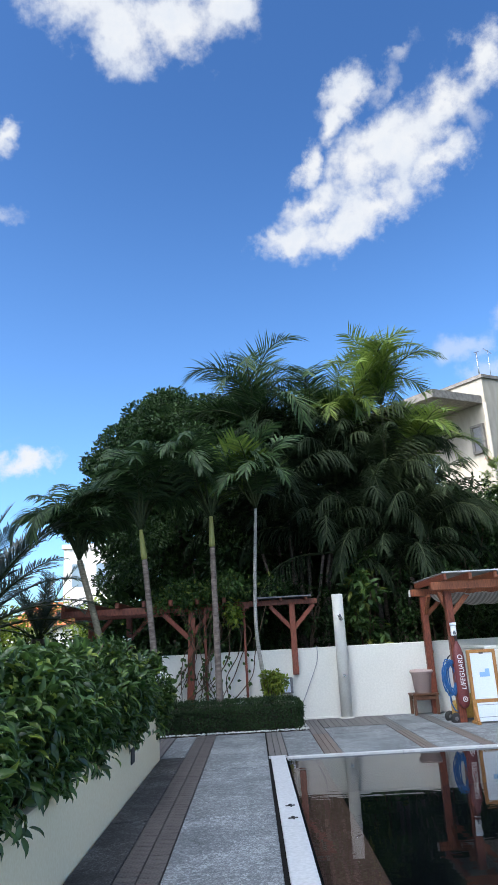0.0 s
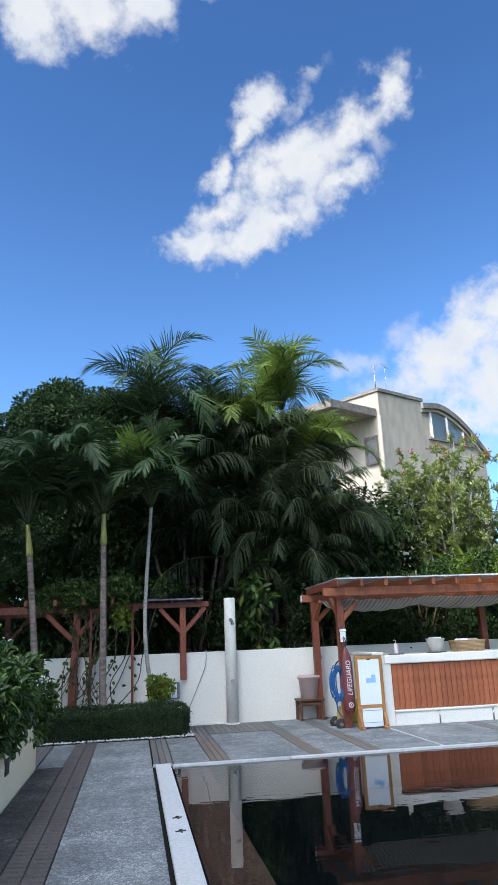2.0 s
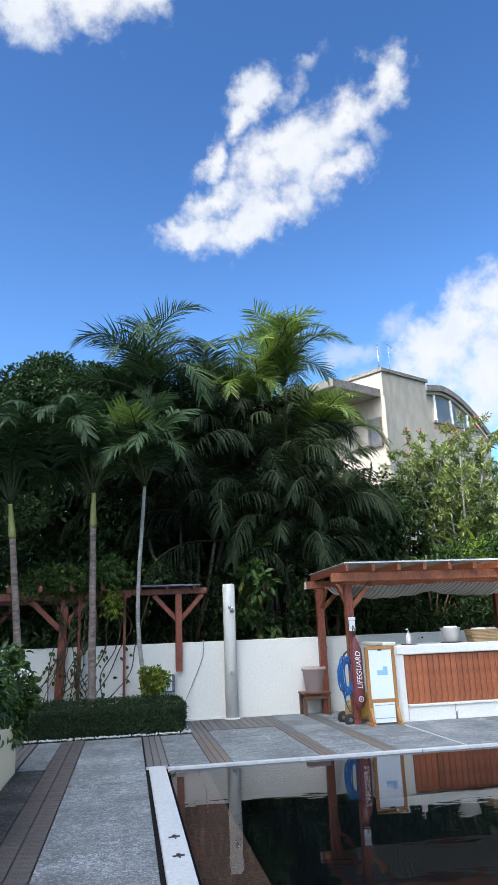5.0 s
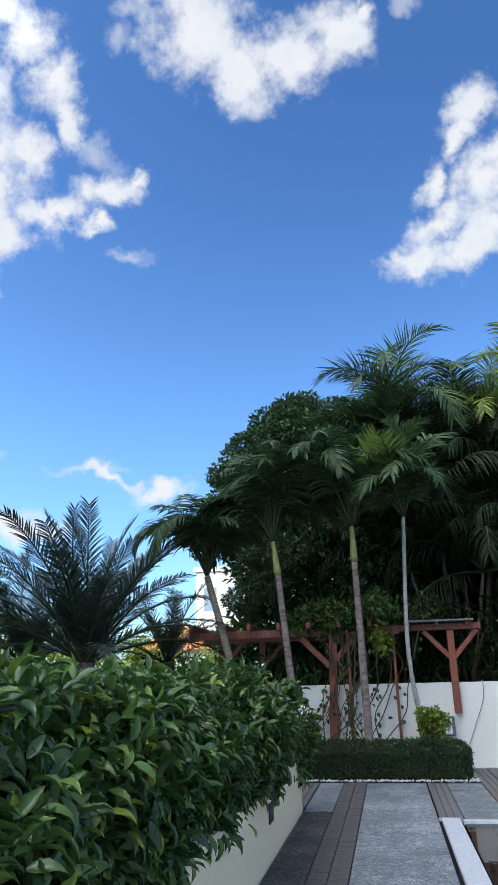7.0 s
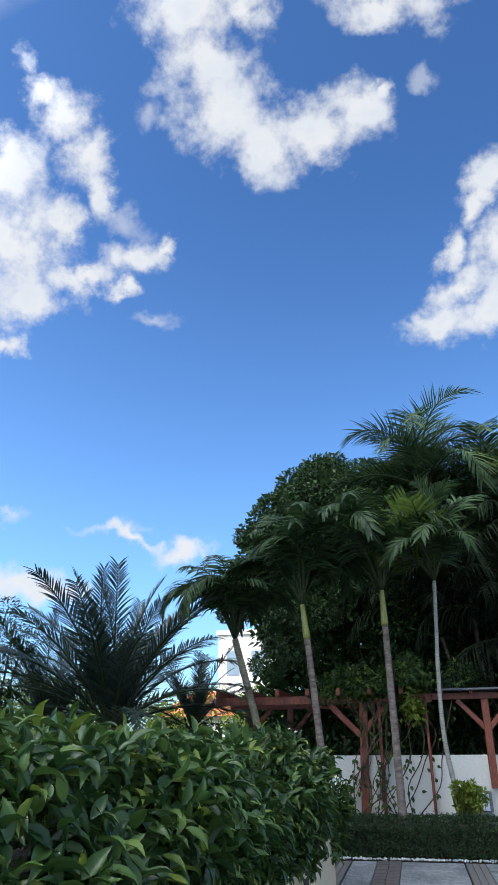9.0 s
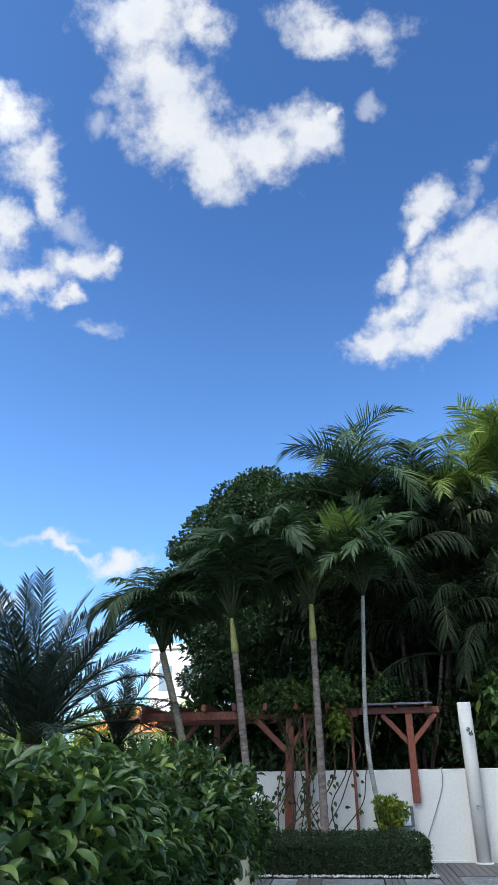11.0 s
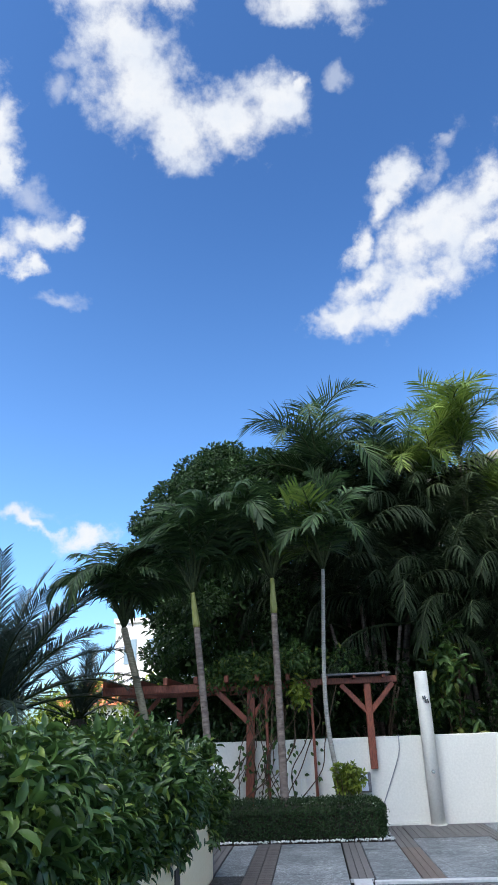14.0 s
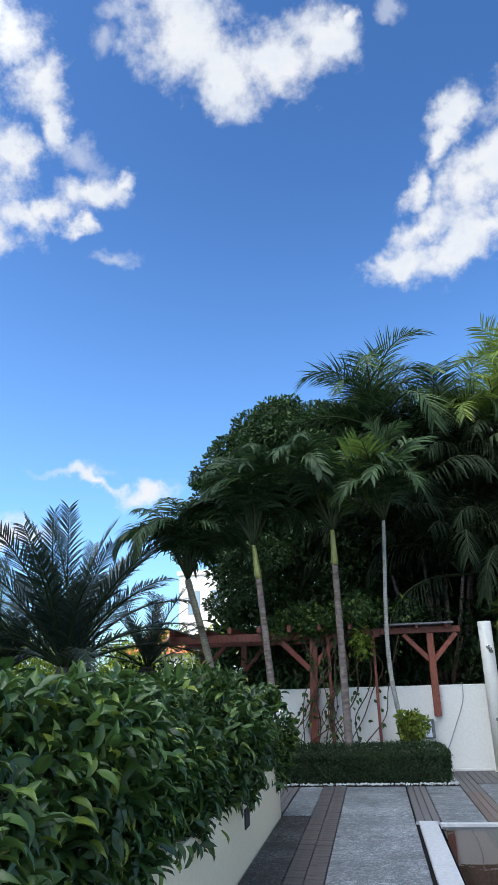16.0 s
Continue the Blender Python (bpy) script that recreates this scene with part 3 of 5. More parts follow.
for x0, x1, y0, y1 in ((-0.93, POOL[0] - 0.02, -14, 13.1), (-5.0, -0.93, 9.43, 11.7), (POOL[0] - 0.02, 12, POOL[3] + 0.02, 13.1)):
    box(x0, x1, y0, y1, -0.055, -0.03, bm=bm)
pavement = tagged(part("pavement", bm, M_JOINT), "poolside terrace of grey aggregate slabs with brown bands", "pavement", kind="structure")

pool = empty("pool", (0, 0, 0), "dark-tiled swimming pool with a brown ledge, still water", "pool", kind="structure")
bm = bmesh.new()
x0, x1, y0, y1 = POOL
box(x0 - 0.15, x1 + 0.15, y0, y1, -1.75, -1.6, bm=bm)
box(x0 - 0.1, x0, y0, y1, -1.6, -0.045, bm=bm)
box(x1, x1 + 0.1, y0, y1, -1.6, -0.045, bm=bm)
box(x0 - 0.1, x1 + 0.1, y1, y1 + 0.1, -1.6, -0.045, bm=bm)
box(x0 - 0.1, x1 + 0.1, y0 - 0.1, y0, -1.6, -0.045, bm=bm)
part("basin", bm, M_TILE_DARK, pool, "dark pool tiles under water")
part("ledge", box(x0 + 0.002, x0 + 0.42, y0 + 0.002, y1 - 0.002, -1.59, -0.15, 0.01), M_TILE_BROWN, pool, "submerged brown tiled ledge")
bm = bmesh.new()
bm.faces.new([bm.verts.new(p) for p in ((x0 + 0.001, y0 + 0.001, -0.022), (x1 - 0.001, y0 + 0.001, -0.022), (x1 - 0.001, y1 - 0.001, -0.022), (x0 + 0.001, y1 - 0.001, -0.022))])
water = tagged(part("water", bm, M_WATER), "still dark pool water mirroring the wall", "water", kind="structure")
water.visible_shadow = False

# ---- walls ----
wall_back = empty("wall_north", (0, 0, 0), "white rendered garden wall", "wall", kind="structure")
part("wall_body", box(-6.0, 12.0, 13.1, 13.28, -0.06, 1.25, 0.012), M_WALL, wall_back)
part("wall_plinth", box(1.15, 1.86, 13.06, 13.1, -0.03, 0.03, 0.006), M_WALL, wall_back)

planter = empty("planter", (0, 0, 0), "cream rendered planter wall beside the path", "planter", kind="structure")
bm = box(-1.11, -0.93, -10, 9.43, -0.06, 0.56, 0.012)
box(-6.0, -1.11, 9.25, 9.43, -0.06, 0.56, 0.012, bm)
part("wall_body", bm, M_CREAM, planter)
part("soil", box(-6.0, -1.115, -10, 9.245, -0.06, 0.50), M_SOIL_SHADE, planter)
for y in (7.24,):
    vent = part("vent", box(-0.935, -0.918, y - 0.10, y + 0.10, 0.28, 0.43, 0.003), M_BLACK, planter, "dark wall vent")

# unseen tall block added to the side to shade the terrace
shade_block = empty("unseen_shade_block", (0, 0, 0), "unseen tall pale block added to shade the terrace", "building")
part("wall", box(-27, -13, -14, 13, -0.06, 20.2, 0.1), M_SHADE_BLOCK, shade_block)
part("roof", box(-27.2, -12.9, -14.2, 13.1, 20.2, 20.4), M_BLDG_TRIM, shade_block)

# ---- planter hedge (near) ----
def hedge_near():
    ob = empty("hedge", (0, 0, 0), "large-leaved glossy green hedge spilling over its planter", "hedge")
    L0, L1 = -4.0, 9.3
    bm = bmesh.new()
    for k in range(150):
        y = L0 + (L1 - L0) * rng.random()
        x = -1.5 - 2.2 * rng.random()
        top = (x + rng.normal() * 0.25, y + rng.normal() * 0.25, 1.15 + 0.35 * rng.random())
        mid = ((x + top[0]) / 2 + 0.08 * rng.normal(), y, 0.95)
        tube(bend([(x, y, 0.5), mid, top], 6), [0.016, 0.014, 0.012, 0.01, 0.008, 0.006, 0.004], 5, bm)
    part("branches", bm, M_STEM, ob, "brown inner stems")
    # outline of the section: overhanging face towards the path, round shoulder, nearly level top
    P, D = [], []
    n = 48000
    s = rng.random(n)
    y = L0 + (L1 + 0.1 - L0) * rng.random(n)
    lump = 0.11 * np.sin(y * 2.1) + 0.10 * np.sin(y * 4.7 + 1.3) + 0.05 * np.sin(y * 9.1 + 0.4)
    low = 0.53 - 0.035 * (y - 5) + 0.09 * np.exp(-((y - 6.2) / 1.2) ** 2) + 0.11 * np.sin(y * 1.7 + 0.6) + 0.09 * np.sin(y * 4.1)
    face = s < 0.45
    q = s / 0.45
    topz = 1.42 - 0.05 * np.clip(y - 6, 0, 9) - 0.06 * np.clip((3.8 - y) / 0.8, 0, 1.5) + 0.35 * lump
    depth = rng.random(n) ** 1.6 * 0.28
    fx = -0.81 + 0.7 * lump - 0.42 * np.abs(q - 0.5) ** 1.3 - 0.26 * np.clip(q - 0.7, 0, 1) ** 1.0 * 1.6
    fz = low + (topz - low) * q
    q2 = (s - 0.45) / 0.55
    tx = -0.93 - 3.0 * q2 + 0.4 * lump
    lump2 = 0.10 * np.sin(tx * 3.3 + y * 1.9) + 0.07 * np.sin(tx * 5.1 - y * 3.7)
    tz = topz + 0.7 * lump2 - 0.05 * np.clip(q2 * 3, 0, 1)
    px = np.where(face, fx - depth, tx)
    pz = np.where(face, fz, tz - depth * 0.9)
    P = np.stack([px, y, pz], 1)
    D = np.where(face[:, None], np.array([0.9, 0, 0.25]), np.array([0.15, -0.1, 0.95]))
    D = unit(D + rng.normal(size=(n, 3)) * 0.25)
    # end of the hedge
    m = 2600
    ex = -0.86 - 2.7 * rng.random(m)
    ez = 0.45 + 0.85 * rng.random(m)
    ey = L1 + 0.12 - rng.random(m) ** 1.5 * 0.3 - 0.15 * np.abs(ez - 1.0)
    P = np.concatenate([P, np.stack([ex, ey, ez], 1)])
    D = np.concatenate([D, unit(np.array([0.1, 0.9, 0.3]) + rng.normal(size=(m, 3)) * 0.25)])
    n = len(P)
    way = D * 0.55 + rng.normal(size=(n, 3)) * 0.75 + np.array([0.1, -0.05, -0.22])
    up = D * 0.7 + np.array([0, 0, 0.6]) + rng.normal(size=(n, 3)) * 0.3
    sz = 0.75 + 0.55 * rng.random(n)
    me = leaf_mesh("leaves", P, way, up, 0.094 * sz, 0.039 * sz, L_NEAR, True, 0.25)
    tagged(part("leaves", me, None, ob, "glossy elliptic leaves"), kind="stuff")
    # sprigs that hang over the wall
    for y, z0, k in ((8.7, 0.42, 16), (7.0, 0.46, 12), (5.5, 0.48, 22), (4.6, 0.54, 18), (3.4, 0.54, 26), (2.9, 0.54, 22)):
        p = np.stack([-0.88 + 0.05 * rng.normal(size=k), y + 0.13 * rng.normal(size=k), z0 + 0.28 * rng.random(k)], 1)
        w = rng.normal(size=(k, 3)) * 0.55 + np.array([0.25, -0.1, -0.7])
        tagged(part("hanging_leaves", leaf_mesh("hanging_leaves", p, w, np.array([1.0, -0.3, 0.3]) + rng.normal(size=(k, 3)) * 0.3, 0.10, 0.042, L_NEAR, True, 0.2), None, ob), kind="stuff")
    for y, x, z in ((8.4, -1.2, 1.5), (8.5, -0.80, 1.06), (8.6, -0.78, 1.1)):
        k = 9
        p = np.array([x, y, z]) + rng.normal(size=(k, 3)) * 0.03
        part("blossom", leaf_mesh("blossom", p, rng.normal(size=(k, 3)) + np.array([0.5, -0.6, 0.6]), np.array([0.3, -0.8, 0.4]) + rng.normal(size=(k, 3)) * 0.4, 0.04, 0.018, L_WHITE), None, ob, "small white blossom")
    # soil-dark box paints the shade seen between the leaves
    part("core", box(-3.9, -1.15, L0, L1 - 0.2, 0.51, 1.04, 0.1), M_SOIL_SHADE, ob, "solid dark block for the shaded hedge interior")


hedge_near()

# ---- clipped hedge, its bed and gravel ----
def clipped_hedge():
    ob = empty("clipped_hedge", (0, 0, 0), "low clipped dark green box hedge edged with pebbles", "hedge")
    x0, x1, y0, y1, h = -2.6, 1.12, 11.75, 12.45, 0.455
    # dark box stands in for shade inside the clipped leaves
    part("core", box(x0 + 0.06, x1 - 0.06, y0 + 0.06, y1 - 0.06, -0.03, h - 0.06, 0.06), M_SOIL_SHADE, ob, "solid dark block for the shaded inside")
    n = 19000
    f = rng.random(n)
    a, b = rng.random(n), rng.random(n)
    P, D = np.zeros((n, 3)), np.zeros((n, 3))
    front, top, end = f < 0.45, (f >= 0.45) & (f < 0.88), f >= 0.88
    P[front] = np.stack([x0 + (x1 - x0) * a, np.full(n, y0), 0.02 + (h - 0.02) * b], 1)[front]
    D[front] = (0, -1, 0.2)
    P[top] = np.stack([x0 + (x1 - x0) * a, y0 + (y1 - y0) * b, np.full(n, h)], 1)[top]
    D[top] = (0, -0.1, 1)
    P[end] = np.stack([np.full(n, x1), y0 + (y1 - y0) * a, 0.02 + (h - 0.02) * b], 1)[end]
    D[end] = (1, 0, 0.2)
    P += D * (0.025 * rng.normal(size=(n, 1)) - 0.01)
    # rounded shoulders
    P[:, 2] -= 0.05 * np.clip((y0 + 0.12 - P[:, 1]) / 0.12, 0, 1) * (P[:, 2] > h - 0.08)
    P[:, 2] -= 0.05 * np.clip((P[:, 0] - x1 + 0.15) / 0.15, 0, 1) * (P[:, 2] > h - 0.08)
    way = D * 0.6 + rng.normal(size=(n, 3)) * 0.7
    tagged(part("leaves", leaf_mesh("leaves", P, way, D + rng.normal(size=(n, 3)) * 0.4, 0.036, 0.018, L_BOX), None, ob, "tiny clipped leaves"), kind="stuff")


clipped_hedge()
bed = tagged(part("planting_bed", box(-6.0, 1.12, 11.72, 13.1, -0.05, -0.004), M_SOIL_SHADE), "dark soil bed behind the clipped hedge", "bed", kind="structure")

bm = bmesh.new()
for k in range(620):
    if k < 500:
        x, y = -2.6 + 3.8 * rng.random(), 11.66 + 0.045 * rng.normal()
    else:
        x, y = 1.15 + 0.04 * rng.normal(), 11.66 + 0.75 * rng.random()
    r = 0.007 + 0.009 * rng.random()
    bmesh.ops.create_icosphere(bm, subdivisions=1, radius=r, matrix=Matrix.LocRotScale((x, y, 0.004 + r * 0.4), Euler((rng.random() * 3, 0, rng.random() * 3)), (1.2, 1, 0.7)))
tagged(part("pebbles", bm, M_GRAVEL), "white pebbles along the foot of the hedge", "pebbles", kind="stuff")

# ---- shower column ----
def shower():
    ob = empty("shower_column", (2.02, 12.93, 0), "white round outdoor shower column with steel fittings", "shower")
    part("column", lathe([(0.105, -0.03), (0.105, 2.19), (0.098, 2.2), (0.085, 2.2)], 32), M_WALL, ob)
    part("base_ring", lathe([(0.13, -0.03), (0.13, 0.012), (0.12, 0.018), (0.106, 0.018)], 32), M_WALL, ob)
    arm = part("shower_arm", tube(bend([(0.0, -0.09, 1.80), (0.0, -0.16, 1.82), (0.02, -0.2, 1.77)], 8), 0.011, 8), M_METAL, ob, "bent steel arm")
    part("shower_head", lathe([(0.012, 0.03), (0.02, 0.0), (0.036, -0.035), (0.034, -0.042)], 16), M_METAL, arm, "small steel shower head", at=pose(0.02, -0.2, 1.76, 35, 0, 0))
    part("escutcheon", lathe([(0.032, 0), (0.032, 0.012), (0.02, 0.018)], 16), M_METAL, ob, at=pose(0, -0.103, 1.80, 90, 0, 0))
    tap = part("tap", lathe([(0.028, 0), (0.028, 0.015), (0.018, 0.02), (0.018, 0.05), (0.026, 0.055), (0.026, 0.075)], 16), M_METAL, ob, "steel push tap", at=pose(0, -0.1, 0.735, 90, 0, 0))


shower()

# ---- pergola over the wall ----
def pergola():
    ob = empty("pergola", (0, 0, 0), "red-brown stained timber pergola along the wall", "pergola")
    y = 13.03
    part("post", beam((1.155, y, 0.79), (1.155, y, 2.06), 0.11, 0.11), M_RED, ob)
    for s in (-1, 1):
        part("brace", beam((1.155 + s * 0.03, y, 1.63), (1.155 + s * 0.42, y, 2.05), 0.06, 0.08), M_RED, ob)
    part("beam", beam((0.35, y, 2.11), (1.64, y, 2.11), 0.09, 0.1), M_RED, ob)
    part("roof_sheet", box(0.42, 1.52, 12.8, 14.2, 2.185, 2.215, 0.004), M_ROOFSHEET, ob, "weathered grey roof sheet")
    for x in (0.5, 0.95, 1.42):
        part("rafter", beam((x, 12.85, 2.16), (x, 14.3, 2.16), 0.05, 0.06), M_RED, ob)
    # longer part that runs behind the palms
    part("post", beam((-0.83, y, 0.0), (-0.74, y, 2.06), 0.13, 0.11), M_RED, ob)
    part("brace", beam((-0.82, y, 1.55), (-1.3, y, 2.02), 0.06, 0.09), M_RED, ob)
    part("brace", beam((-0.74, y, 1.62), (-0.35, y, 2.02), 0.06, 0.09), M_RED, ob)
    part("beam", beam((-3.22, y, 2.09), (0.35, y, 2.09), 0.09, 0.13), M_RED, ob)
    part("beam", beam((-3.35, 14.6, 2.09), (0.35, 14.6, 2.09), 0.09, 0.13), M_RED, ob)
    for x in (-3.0, -2.2):
        part("post", beam((x, 14.6, -0.05), (x, 14.6, 2.03), 0.11, 0.11), M_RED, ob)
        part("brace", beam((x + 0.04, 14.6, 1.6), (x + 0.42, 14.6, 2.03), 0.06, 0.08), M_RED, ob)
    x = -3.12
    while x < 0.3:
        part("rafter", beam((x, 12.75, 2.2), (x, 14.9, 2.2), 0.07, 0.11), M_RED, ob)
        x += 0.5
    part("thin_post", beam((-0.50, 12.98, 0.0), (-0.50, 12.98, 2.05), 0.05, 0.05), M_RED, ob)
    part("thin_post", beam((0.24, 12.98, 0.0), (0.24, 12.98, 2.05), 0.045, 0.045), M_RED, ob)


pergola()

trellis = empty("trellis", (0, 0, 0), "thin pale wire trellis on the wall", "trellis")
for k in range(7):
    part("wire", beam((-0.5 + 0.1 * k, 13.06, 0.35), (-0.5 + 0.1 * k, 13.06, 1.22), 0.006, 0.006, 0), M_PLASTIC_W, trellis)
for k in range(4):
    part("wire", beam((-0.55, 13.05, 0.45 + 0.22 * k), (0.15, 13.05, 0.45 + 0.22 * k), 0.006, 0.006, 0), M_PLASTIC_W, trellis)


def vine():
    ob = empty("climbing_vine", (-0.6, 12.95, 0), "climbing vine with sparse leaves on the pergola post", "vine")
    P = []
    for k in range(20):
        x = -0.25 + 0.36 * rng.normal()
        pts = [(x, -0.02, 0.0)]
        for z in (0.4, 0.8, 1.2, 1.6, 2.05):
            x = x * 0.85 + 0.17 * rng.normal() + 0.06
            pts.append((x, 0.06 * rng.normal() - 0.02, z))
        line = bend(pts, 22)
        part("stem", tube(line, 0.005 + 0.005 * rng.random(), 5), M_STEM, ob, "thin twining stem")
        P += [line[int(i)] for i in rng.integers(3, 22, 10)]
    P = np.array(P) + rng.normal(size=(len(P), 3)) * 0.04
    n = len(P)
    tagged(part("leaves", leaf_mesh("leaves", P, rng.normal(size=(n, 3)) * 0.5 + np.array([0, -0.3, -0.6]), np.array([0, -0.9, 0.4]) + rng.normal(size=(n, 3)) * 0.3, 0.085, 0.05, L_VINE, True), None, ob), kind="stuff")
    c = [((-0.05 + 0.42 * rng.normal(), 0.1 + 0.2 * rng.normal(), 2.15 + 0.35 * rng.random()), (0.24, 0.2, 0.2)) for k in range(40)]
    tagged(part("top_leaves", clump_leaves("top_leaves", c, 2600, 0.08, 0.045, L_VINE), None, ob), kind="stuff")
    c = [((0.65 + 0.10 * rng.normal(), -0.15, 1.95 + 0.16 * rng.normal()), (0.14, 0.1, 0.14)) for k in range(5)]
    tagged(part("young_leaves", clump_leaves("young_leaves", c, 1800, 0.09, 0.055, L_LIME, True, 0.8), None, ob, "hanging yellow-green leaves"), kind="stuff")


vine()

bush = empty("lime_bush", (0.655, 12.62, 0), "small yellow-green bush behind the hedge", "bush")
bm = bmesh.new()
for k in range(16):
    a = rng.random() * 6.28
    tube(bend([(0, 0, 0), (0.1 * math.cos(a), 0.1 * math.sin(a), 0.4), (0.17 * math.cos(a), 0.15 * math.sin(a), 0.62 + 0.3 * rng.random())], 6), 0.006, 5, bm)
part("stems", bm, M_STEM, bush)
tagged(part("leaves", clump_leaves("leaves", [((0.10 * rng.normal(), 0.09 * rng.normal(), 0.69 + 0.09 * rng.normal()), (0.10, 0.09, 0.12)) for k in range(18)], 9000, 0.07, 0.038, L_LIME), None, bush), kind="stuff")

meter = empty("meter_box", (0.97, 13.02, 0.47), "small grey electrical box on the wall", "electrical box")
part("case", box(-0.11, 0.11, -0.06, 0.08, 0, 0.28, 0.008), M_ROOFSHEET, meter)
part("door", box(-0.10, 0.06, -0.072, -0.061, 0.02, 0.26, 0.004), M_PAPER, meter, "pale grey cover")
part("dial", box(-0.05, 0.0, -0.078, -0.073, 0.15, 0.2, 0.002), M_INK, meter)

cable = tagged(part("hanging_cable", tube(bend([(1.58, 13.2, 1.262), (1.58, 13.08, 1.255), (1.56, 13.075, 1.0), (1.40, 13.07, 0.62), (1.22, 13.06, 0.25), (1.05, 13.0, 0.08)], 30), 0.007, 6), M_GREYINK), "thin dark cable hanging over the wall", "cable")
bracket = tagged(part("hose_hook", lathe([(0.03, 0), (0.045, 0.01), (0.045, 0.025), (0.02, 0.03), (0.02, 0.06), (0.035, 0.065), (0.035, 0.08)], 18), M_METAL, at=pose(3.72, 13.1, 1.06, 90, 0, 0)), "round steel wall fitting", "wall fitting")

# ---- bar with its canopy ----
def bar_counter():
    ob = empty("bar_counter", (0, 0, 0), "white poolside bar counter fronted with reddish planks", "bar counter")
    X1 = 9.2
    part("end_pier", box(4.26, 4.46, 11.27, 12.30, -0.03, 1.095, 0.012), M_WALL, ob)
    part("pier_cap", box(4.13, 4.34, 11.25, 12.5, 1.098, 1.15, 0.01), M_WALL, ob)
    part("body", box(4.46, X1, 11.34, 11.95, -0.03, 0.93, 0.005), M_WALL, ob)
    part("top", box(4.345, X1, 11.25, 12.1, 0.955, 1.093, 0.012), M_WALL, ob, "thick white counter top")
    part("foot_ledge", box(4.462, X1, 11.235, 11.338, 0.205, 0.235, 0.005), M_WALL, ob)
    part("kick_wall", box(4.462, X1, 11.262, 11.338, -0.03, 0.203, 0.005), M_WALL, ob)
    me = bpy.data.meshes.new("plank")
    b = box(0, 0.088, 0, 0.03, 0, 0.712, 0.005)
    b.to_mesh(me)
    b.free()
    x = 4.475
    while x < X1 - 0.09:
        part("plank", me, M_TEAK, ob, at=(x, 11.305 - 0.006 * rng.random(), 0.238))
        x += 0.0935
    for x in (5.21, 6.15, 7.3):
        part("drain_stub", tube([(x, 11.245, -0.02), (x, 11.245, 0.2)], 0.014, 8), M_METAL, ob)


bar_counter()


def bar_canopy():
    ob = empty("bar_canopy", (0, 0, 0), "red-brown timber canopy over the bar with striped canvas", "canopy")
    X1 = 9.4
    for x, y in ((3.69, 11.42), (3.62, 12.85), (6.95, 12.80), (9.2, 11.45), (9.2, 12.8)):
        z0 = -0.03
        part("post", beam((x, y, z0), (x, y, 2.06), 0.12, 0.12), M_RED, ob)
    for s in (1,):
        part("brace", beam((3.74, 11.42, 1.70), (4.10, 11.42, 2.08), 0.06, 0.08), M_CANOPY, ob)
        part("brace", beam((3.66, 12.85, 1.72), (4.04, 12.85, 2.08), 0.06, 0.08), M_CANOPY, ob)
        part("brace", beam((3.68, 11.48, 1.76), (3.66, 11.84, 2.06), 0.06, 0.07), M_CANOPY, ob)
        part("brace", beam((3.63, 12.79, 1.75), (3.64, 12.45, 2.06), 0.06, 0.07), M_CANOPY, ob)
    part("front_beam", beam((3.38, 11.25, 2.145), (X1, 11.25, 2.145), 0.09, 0.135), M_CANOPY, ob)
    part("back_beam", beam((3.42, 12.98, 2.14), (X1, 12.98, 2.14), 0.10, 0.13), M_CANOPY, ob)
    part("beam_end", box(3.405, 3.418, 12.925, 13.035, 2.075, 2.20, 0.003), M_BLDG_WHITE, ob, "pale cut beam end")
    part("edge_beam", beam((3.58, 11.0, 2.27), (3.58, 13.15, 2.27), 0.05, 0.11), M_RED, ob)
    x = 4.0
    while x < X1:
        part("rafter", beam((x, 11.02, 2.27), (x, 13.15, 2.27), 0.06, 0.11), M_CANOPY, ob)
        x += 0.42
    part("roof_sheet", box(3.55, X1, 11.0, 13.2, 2.33, 2.355, 0.004), M_CLEAR, ob, "clear plastic roofing sheet")
    part("roof_edge", box(3.53, X1, 10.985, 11.0, 2.335, 2.357, 0.002), M_COPING, ob, "thin pale edge strip")
    # canvas that sags in folds under the rafters
    bm = bmesh.new()
    nx, ny = 90, 16
    grid = []
    for i in range(nx + 1):
        row = []
        for j in range(ny + 1):
            u, v = i / nx, j / ny
            x = 3.75 + 5.4 * u
            yy = 11.34 + 1.5 * v
            swag = 0.55 + 0.45 * abs(math.sin(math.pi * u * 3.1 + 0.25)) ** 0.7
            z = 2.09 - 0.25 * swag * math.sin(math.pi * min(1, 0.08 + 0.92 * v)) ** 0.8 - 0.012 * math.sin(x * 19 + v * 2)
            row.append(bm.verts.new((x, yy, z)))
        grid.append(row)
    for i in range(nx):
        for j in range(ny):
            bm.faces.new((grid[i][j], grid[i + 1][j], grid[i + 1][j + 1], grid[i][j + 1])).smooth = True
    bmesh.ops.solidify(bm, geom=bm.faces[:], thickness=0.004)
    part("canvas", bm, M_CANVAS, ob, "sagging grey and cream striped canvas")


bar_canopy()

lockbox = empty("switch_box", (3.695, 11.355, 1.335), "small white box fixed to the canopy post", "switch box")
part("case", box(-0.045, 0.045, -0.05, 0, 0, 0.16, 0.008), M_PLASTIC_W, lockbox)
part("cover", box(-0.05, 0.05, -0.06, -0.0, 0.163, 0.21, 0.006), M_PAPER, lockbox, "pale hood")
part("dial", lathe([(0.018, 0), (0.018, 0.008), (0.012, 0.012)], 14), M_GREYINK, lockbox, at=pose(0, -0.052, 0.05, 90, 0, 0))


